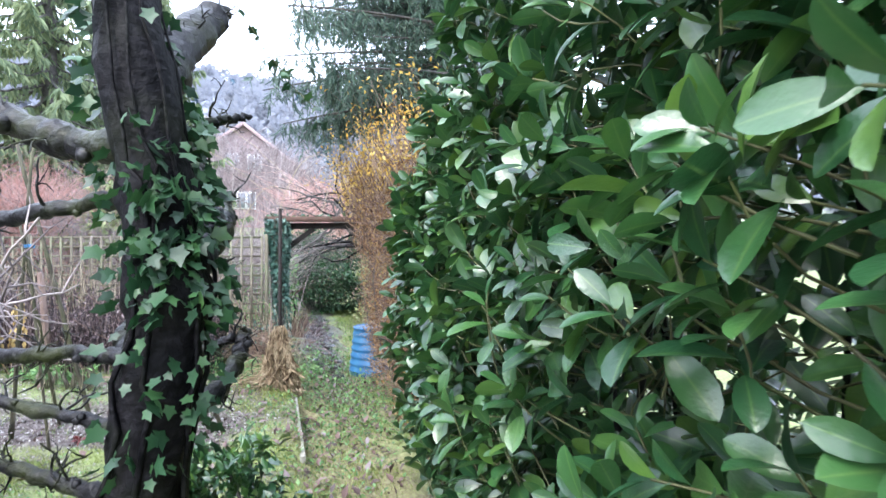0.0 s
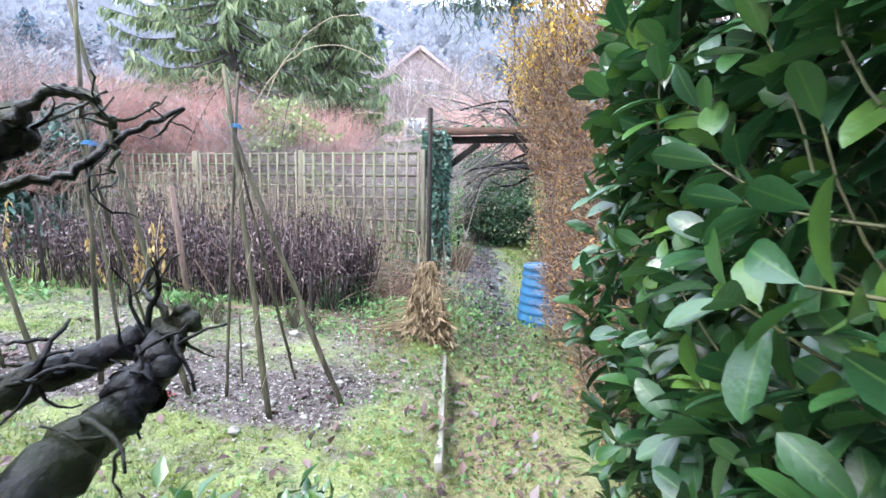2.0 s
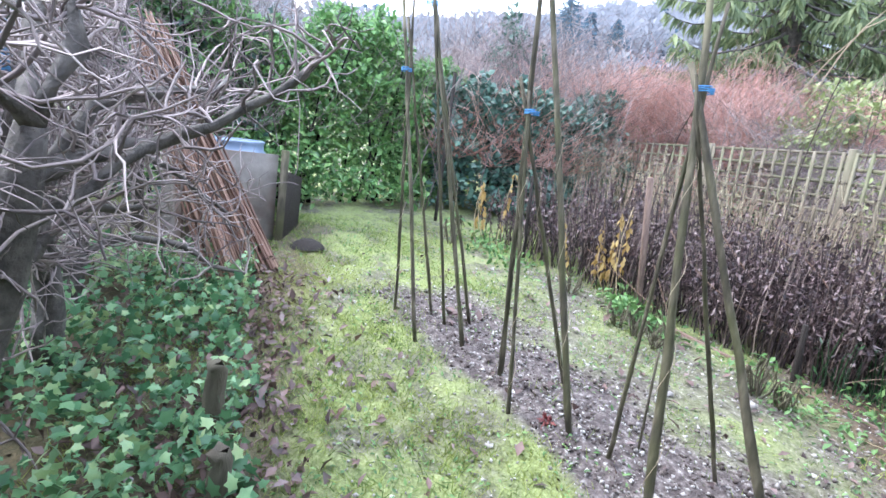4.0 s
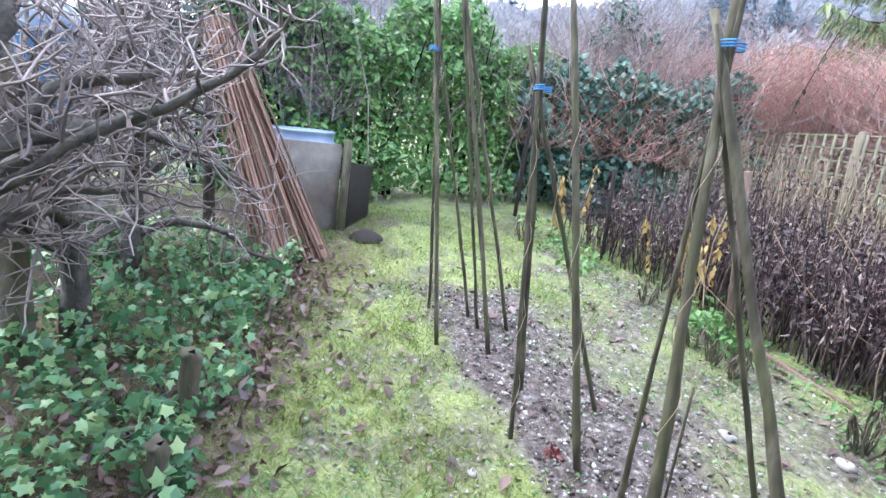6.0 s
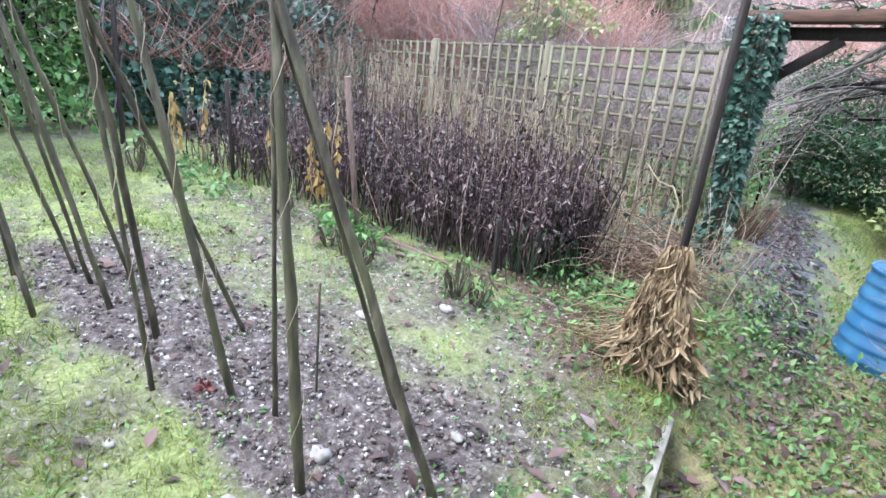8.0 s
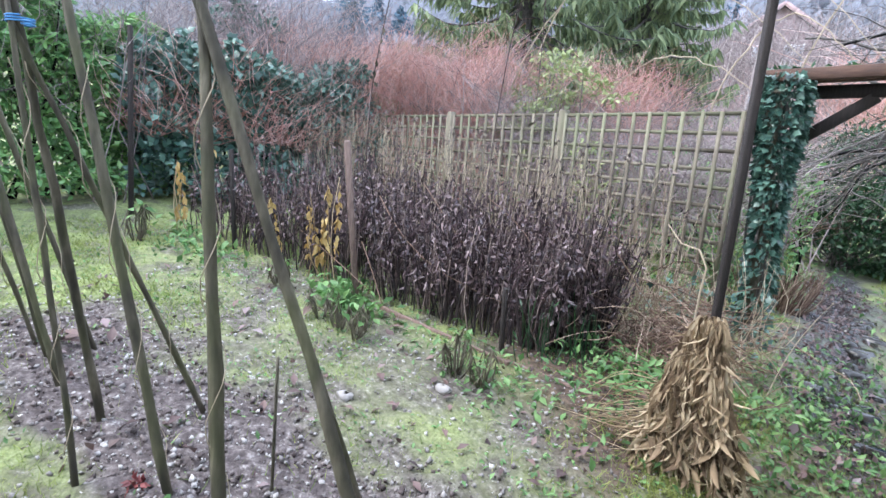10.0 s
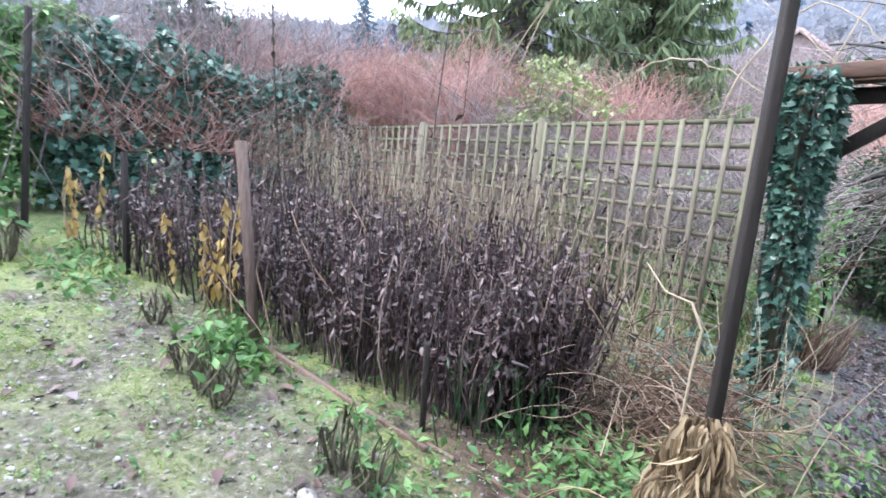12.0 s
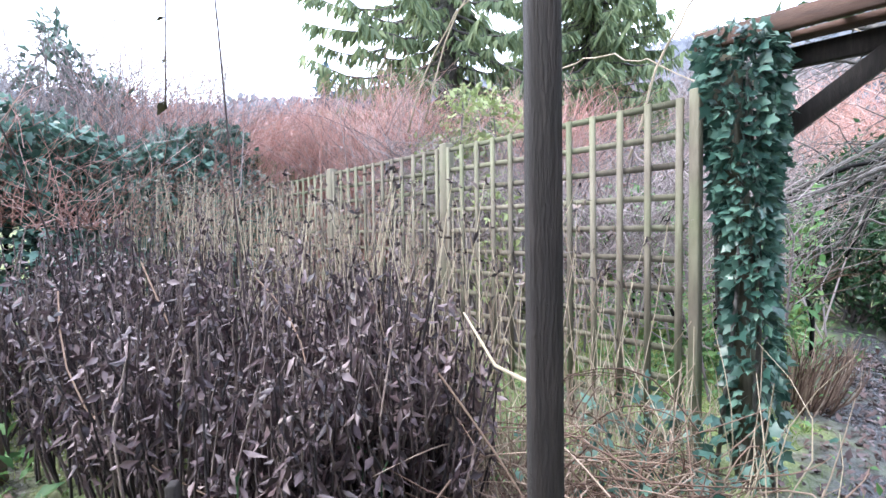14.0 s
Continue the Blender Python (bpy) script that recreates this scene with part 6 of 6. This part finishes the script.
# ---- brick house across the valley ----
def house(x, y, w, d, h, rh, yaw, label, windows):
    """A gabled house that turns its gable to the garden; windows: middle, sill, width, height."""
    z = float(land(x, y)) - 0.5
    t = thing("house", (x, y, z), label, "house", "houses across the valley")
    t.rotation_euler = (0, 0, radians(yaw))

    def add(name, VF, mat, parent=t, lab=""):
        ob = new(name, mesh_of(name, VF[0], VF[1], mat))
        ob.parent = parent
        return tagged(ob, lab)
    V = np.array([(sx * w / 2, sy * d / 2, q) for sy in (-1, 1) for sx, q in ((-1, 0), (1, 0), (1, h), (-1, h))] + [(0, -d / 2, h + rh), (0, d / 2, h + rh)])
    add("wall", (V, np.array([(0, 1, 2, 3), (5, 4, 7, 6), (1, 5, 6, 2), (4, 0, 3, 7), (3, 2, 8, 8), (6, 7, 9, 9)][:4])), M_HAZEBRICK)
    add("gable", (V[[3, 2, 8]], np.array([(0, 1, 2)])), M_HAZEBRICK)
    for sx in (-1, 1):
        e = sx * (w / 2 + 0.35)
        drop = rh * 0.35 / (w / 2)
        Vr = np.array([(0, -d / 2 - 0.3, h + rh + 0.05), (0, d / 2 + 0.3, h + rh + 0.05), (e, d / 2 + 0.3, h - drop), (e, -d / 2 - 0.3, h - drop)])
        Vr = np.concatenate([Vr, Vr + np.array([0, 0, 0.18])])
        add("roof", (Vr, np.array([(0, 1, 2, 3), (4, 5, 6, 7), (0, 1, 5, 4), (1, 2, 6, 5), (2, 3, 7, 6), (3, 0, 4, 7)])), M_HAZEROOF)
        add("bargeboard", bar((0, -d / 2 - 0.34, h + rh + 0.12), (e, -d / 2 - 0.34, h - drop + 0.08), 0.08, 0.22, 0), M_HAZEBRICK)
    for cx, cz, ww, wh in windows:
        win = add("window", box(cx - ww / 2, cx + ww / 2, -d / 2 - 0.06, -d / 2 + 0.05, cz, cz + wh), M_WHITE)
        k = max(2, round(ww / 0.6))
        for q in range(k):
            a = cx - ww / 2 + ww * (q + 0.12) / k
            add("pane", box(a, a + ww * 0.76 / k, -d / 2 - 0.075, -d / 2 - 0.05, cz + 0.1, cz + wh - 0.1), M_PANE, win)
    return t


# walls and roofs of all three houses carry the haze in their colour
HZ = float(land(-15.3, 35.5)) - 0.5
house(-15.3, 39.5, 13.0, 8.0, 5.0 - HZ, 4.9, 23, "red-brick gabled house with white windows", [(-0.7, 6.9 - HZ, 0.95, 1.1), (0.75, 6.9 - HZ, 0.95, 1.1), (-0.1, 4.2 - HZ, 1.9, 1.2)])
house(-50.0, 36.0, 9.0, 8.0, 2.9, 1.7, 45, "distant house among far trees, pale with haze in its colour", [(-2, 1.2, 1.4, 1.2), (2, 1.2, 1.4, 1.2)])
house(-62.0, 22.0, 12.0, 8.0, 3.0, 1.7, 65, "distant low house among far trees, pale with haze in its colour", [(-3, 1.2, 1.4, 1.2), (0, 1.2, 1.4, 1.2), (3, 1.2, 1.4, 1.2)])

# two far firs, blue distance haze in their needle colour
spruce(-54.6, 31.6, 13.0, 4.4, 304, M_HAZEFIR, "lone fir across the valley, blue haze in its colour", 190, 1.0, 40)
spruce(-52.0, 36.0, 9.5, 4.6, 305, M_HAZEFIR, "broad fir across the valley, blue haze in its colour", 170, 0.6, 40)

# ---- woods on the far hillside, distance haze put into their colours ----
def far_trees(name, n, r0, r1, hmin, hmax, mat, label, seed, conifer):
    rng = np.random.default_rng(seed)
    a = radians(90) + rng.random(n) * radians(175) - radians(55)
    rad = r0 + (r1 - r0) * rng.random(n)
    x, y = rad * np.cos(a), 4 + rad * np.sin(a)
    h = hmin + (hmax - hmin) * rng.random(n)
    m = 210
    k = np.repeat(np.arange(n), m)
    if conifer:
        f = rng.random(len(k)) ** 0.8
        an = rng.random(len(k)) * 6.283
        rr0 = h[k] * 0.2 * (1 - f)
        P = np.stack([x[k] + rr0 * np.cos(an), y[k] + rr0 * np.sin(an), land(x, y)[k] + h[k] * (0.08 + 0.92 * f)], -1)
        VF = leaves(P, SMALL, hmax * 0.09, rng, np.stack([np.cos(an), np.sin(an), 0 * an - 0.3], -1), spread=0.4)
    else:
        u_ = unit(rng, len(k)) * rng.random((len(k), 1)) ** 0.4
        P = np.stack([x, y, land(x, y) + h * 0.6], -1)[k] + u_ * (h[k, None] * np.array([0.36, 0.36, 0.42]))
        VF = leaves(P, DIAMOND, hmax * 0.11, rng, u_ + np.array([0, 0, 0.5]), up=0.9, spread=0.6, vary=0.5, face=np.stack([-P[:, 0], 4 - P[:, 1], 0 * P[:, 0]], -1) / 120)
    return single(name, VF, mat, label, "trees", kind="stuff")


far_trees("far_wood", 1400, 95, 330, 6, 10.5, M_HAZEWOOD, "bare woods on the far hillside, haze in their colour", 401, False)
far_trees("far_wood", 260, 45, 95, 3, 6, M_HAZEWOOD, "bare trees and gardens below the hillside, haze in their colour", 402, False)
far_trees("far_firs", 60, 75, 260, 7, 12, M_HAZEFIR, "firs on the far hillside, blue haze in their colour", 403, True)

# ---- grass, weeds, fallen leaves, pebbles ----
qrng = np.random.default_rng(501)


def sow(n, x0, x1, y0, y1):
    x, y = x0 + (x1 - x0) * qrng.random(n), y0 + (y1 - y0) * qrng.random(n)
    return x, y


x, y = sow(270000, -6.8, 0.0, 1.9, 9.0)
dens = (1 - 0.93 * bed_soil(x, y)) * (1 - 0.55 * path_mask(x, y)) * (0.5 + 0.8 * fbm(x, y, 0.45, 8)) * (1 - 0.6 * (1 - step(np.abs(y - 5.35 - 0.12 * (x + 3)), 0.35, 0.8)) * (x < -1.7)) * np.where((y > 5.9 - 0.45 * (x + 4.4)) & (x < -2.2), 0.15, 1)
k = qrng.random(len(x)) < dens
x, y = x[k], y[k]
P = np.stack([x, y, land(x, y) - 0.004], -1)
D = unit(qrng, len(x)) * 0.75 + np.array([0, 0, 0.75])
single("grass", scatter(*GRASS, frames(D, unit(qrng, len(x))), np.stack([0.09 + 0 * x, 0.024 + 0.05 * qrng.random(len(x)) ** 2, 0.04 + 0 * x], -1), P), M_GRASS, "short mossy yellow-green winter grass", "grass", kind="stuff")

x, y = sow(120000, -4.8, 1.5, 8.9, 14.5)
k = qrng.random(len(x)) < 0.55 + 0.6 * fbm(x, y, 0.5, 4) - 1.5 * (np.abs(x + 1.62 + 0.3 * (y - 7.5)) < 0.55 + 0.2 * fbm(x, y, 0.4, 2))
x, y = x[k], y[k]
D = unit(qrng, len(x)) * 0.75 + np.array([0, 0, 0.75])
single("grass", scatter(*GRASS, frames(D, unit(qrng, len(x))), np.stack([0.15 + 0 * x, 0.04 + 0.06 * qrng.random(len(x)) ** 2, 0.05 + 0 * x], -1), np.stack([x, y, land(x, y) - 0.004], -1)), M_GRASS, "rough grass beyond the pergola", "grass", kind="stuff")
x, y = sow(42000, -6.5, -0.4, 2.3, 8.6)
k = qrng.random(len(x)) < 0.25 + 0.5 * fbm(x, y, 0.4, 5) - 0.25 * bed_soil(x, y)
P = np.stack([x, y, land(x, y) + 0.008], -1)[k]
single("lawn_weeds", leaves(P, SMALL, 0.026, qrng, np.array([0, 0, 0.15]), up=0.8, vary=0.5), M_WEED, "tiny clover and cress leaves in the lawn", "weeds", kind="stuff")

x, y = sow(2600, -5.5, -0.5, 1.8, 8.4)
P = np.stack([x, y, land(x, y) + 0.014], -1)
k = qrng.random(len(x)) < 0.22 + 0.65 * ((y < 2.9) & (x < -1.2)) + 0.5 * path_mask(x, y)
single("fallen_leaves", leaves(P[k], SMALL, 0.05, qrng, up=0.8, vary=0.5), M_LITTER, "brown and red fallen leaves on the grass", "fallen leaves", kind="stuff")

STONE = (np.array([(1, 0, 0), (-1, 0, 0), (0, 1, 0), (0, -1, 0), (0, 0, 0.7), (0, 0, -0.7)], float), np.array([(0, 2, 4), (2, 1, 4), (1, 3, 4), (3, 0, 4), (2, 0, 5), (1, 2, 5), (3, 1, 5), (0, 3, 5)]))
x, y = sow(14000, -5.2, -1.4, 3.0, 6.4)
k = qrng.random(len(x)) < 0.3 + 0.7 * bed_soil(x, y)
x, y = x[k], y[k]
P = np.stack([x, y, land(x, y) + 0.004], -1)
S = (0.004 + 0.013 * qrng.random(len(x)) ** 3)[:, None] * (0.6 + 0.8 * qrng.random((len(x), 3)))
single("pebbles", scatter(*STONE, frames(unit(qrng, len(x)), unit(qrng, len(x))), S, P), M_STONE, "pale flint pebbles in the dug earth", "pebbles", kind="stuff")
for fx, fy, fs in ((-2.28, 4.0, 0.045), (-2.05, 4.35, 0.03), (-2.32, 4.36, 0.05), (-2.12, 4.9, 0.035), (-2.75, 3.75, 0.03), (-2.95, 5.55, 0.05), (-3.1, 5.05, 0.045)):
    a, q = np.meshgrid(np.linspace(0, 6.283, 11)[:-1], np.linspace(0.02, 2.9, 6))
    rr_ = fs * 0.75 * np.sin(q) * (1 + 0.35 * fbm(np.cos(a) * 3, np.sin(a) * 3 + q, 1.0, fx))
    V = np.stack([fx + rr_ * np.cos(a) * 1.3, fy + rr_ * np.sin(a), float(land(fx, fy)) + 0.25 * fs + fs * 0.5 * np.cos(q)], -1).reshape(-1, 3)
    V += qrng.normal(0, fs * 0.09, V.shape)
    F = np.array([(r * 10 + c, r * 10 + (c + 1) % 10, (r + 1) * 10 + (c + 1) % 10, (r + 1) * 10 + c) for r in range(5) for c in range(10)])
    single("flint_stone", (V, F), M_STONE, "pale knobbly flint stone on the earth", "stone", "flint stones", smooth=False)

x, y = sow(9000, -5.0, -1.5, 3.2, 5.6)
k = qrng.random(len(x)) < bed_soil(x, y)
x, y = x[k], y[k]
P = np.stack([x, y, land(x, y) + 0.004], -1)
S = (0.004 + 0.014 * qrng.random(len(x)) ** 3)[:, None] * (0.6 + 0.8 * qrng.random((len(x), 3)))
single("soil_crumbs", scatter(*STONE, frames(unit(qrng, len(x)), unit(qrng, len(x))), S, P), M_CLOD, "dark crumbs of dug soil in the bed", "soil", kind="stuff")

# longer tufts on the front lawn, by the edging and round the straw
TUFT = [(-4.6 + 3.9 * qrng.random(), 2.95 + 0.75 * qrng.random()) for _ in range(150)] + [(-1.75 - 0.35 * qrng.random(), 5.2 + 0.9 * qrng.random()) for _ in range(30)] + [(-2.0 + 0.25 * qrng.normal(), 6.1 + 0.2 * qrng.normal()) for _ in range(22)] + [(-0.5 - 0.25 * (v - 4.0) + 0.1 * qrng.normal(), v) for v in 4.0 + 4.0 * qrng.random(50)]
x = np.repeat([p[0] for p in TUFT], 26) + qrng.normal(0, 0.06, 26 * len(TUFT))
y = np.repeat([p[1] for p in TUFT], 26) + qrng.normal(0, 0.06, 26 * len(TUFT))
D = unit(qrng, len(x)) * 0.8 + np.array([0, 0, 0.6])
single("grass_tufts", scatter(*GRASS, frames(D, unit(qrng, len(x))), np.stack([0.12 + 0 * x, 0.035 + 0.055 * qrng.random(len(x)), 0.06 + 0 * x], -1), np.stack([x, y, land(x, y) - 0.004], -1)), M_GRASS, "longer tufts of green winter grass", "grass", kind="stuff")

# wet leaves and stones on the muddy path
v = 6.6 + 5.7 * qrng.random(2600)
x = -1.62 - 0.3 * (v - 7.5) + qrng.normal(0, 0.32, 2600)
single("wet_litter", leaves(np.stack([x, v, land(x, v) + 0.012], -1), SMALL, 0.05, qrng, up=0.85, vary=0.5), M_LITTER, "wet dark leaves trodden into the muddy path", "fallen leaves", kind="stuff")
v = 6.8 + 5.5 * qrng.random(900)
x = -1.62 - 0.3 * (v - 7.5) + qrng.normal(0, 0.2, 900)
S = (0.006 + 0.02 * qrng.random(900) ** 2)[:, None] * (0.6 + 0.8 * qrng.random((900, 3)))
single("path_stones", scatter(*STONE, frames(unit(qrng, 900), unit(qrng, 900)), S, np.stack([x, v, land(x, v) + 0.004], -1)), M_CLOD, "small stones in the muddy path", "stones", kind="stuff")
# shallow puddles that mirror the sky in the ruts of the muddy path
M_WATER = ramp_mat("puddle_water", [(0.3, (0.012, 0.012, 0.012)), (0.7, (0.03, 0.028, 0.026))], rough=0.03, spec=0.5, scale=5, bump=0.04, bump_scale=25)
for k in range(30):
    v = 8.0 + 4.2 * (k + qrng.random()) / 30
    cx = -1.66 - 0.3 * (v - 7.5) + qrng.normal(0, 0.15)
    a = np.linspace(0, 6.283, 29)[:-1]
    r_ = (0.05 + 0.09 * qrng.random()) * (1 + 0.35 * np.sin(2 * a + 6 * qrng.random()) + 0.25 * np.sin(5 * a + 6 * qrng.random()) + 0.12 * qrng.normal(0, 1, 28))
    rim = np.stack([cx + 1.25 * r_ * np.cos(a), v + r_ * np.sin(a)], -1)
    zp = float(land(cx, v)) + 0.003
    V = np.concatenate([[(cx, v, zp)], np.column_stack([rim, np.full(28, zp)]), np.column_stack([cx + (rim[:, 0] - cx) * 1.1, v + (rim[:, 1] - v) * 1.1, np.full(28, zp - 0.03)])])
    i = np.arange(28)
    F = np.concatenate([np.stack([0 * i, 1 + i, 1 + (i + 1) % 28], -1), np.stack([1 + i, 29 + i, 1 + (i + 1) % 28], -1), np.stack([29 + i, 29 + (i + 1) % 28, 1 + (i + 1) % 28], -1)])
    single("puddle", (V, F), M_WATER, "shallow puddle mirroring the sky in the mud", "puddle", "puddles on the path")
# damp purple-brown leaves strewn over the path and the earth
x, y = sow(950, -2.3, -0.3, 3.6, 8.2)
k = qrng.random(len(x)) < 0.25 + 0.75 * path_mask(x, y)
single("fallen_leaves", leaves(np.stack([x, y, land(x, y) + 0.02], -1)[k], SMALL, 0.075, qrng, up=0.8, vary=0.45), M_LITTER, "damp purple-brown leaves strewn over the path", "fallen leaves", kind="stuff")
x, y = sow(150, -4.6, -1.7, 3.1, 5.8)
single("fallen_leaves", leaves(np.stack([x, y, land(x, y) + 0.02], -1), SMALL, 0.075, qrng, up=0.8, vary=0.45), M_LITTER, "damp brown leaves on the dug earth", "fallen leaves", kind="stuff")
# one red flower head lying on the earth
fx, fy = -2.88, 4.12
fz = float(land(fx, fy))
M_RED = leafy("red_petal", [(0.1, (0.09, 0.016, 0.02)), (0.6, (0.18, 0.04, 0.04)), (1.0, (0.28, 0.10, 0.09))], rough=0.6, trans=0.2)
single("flower_head", leaves(np.tile([fx, fy, fz + 0.02], (30, 1)) + qrng.normal(0, 0.014, (30, 3)) * np.array([1, 1, 0.5]), SMALL, 0.03, qrng, np.array([0, 0, 0.3])), M_RED, "fallen dark red flower head on the earth", "flower")
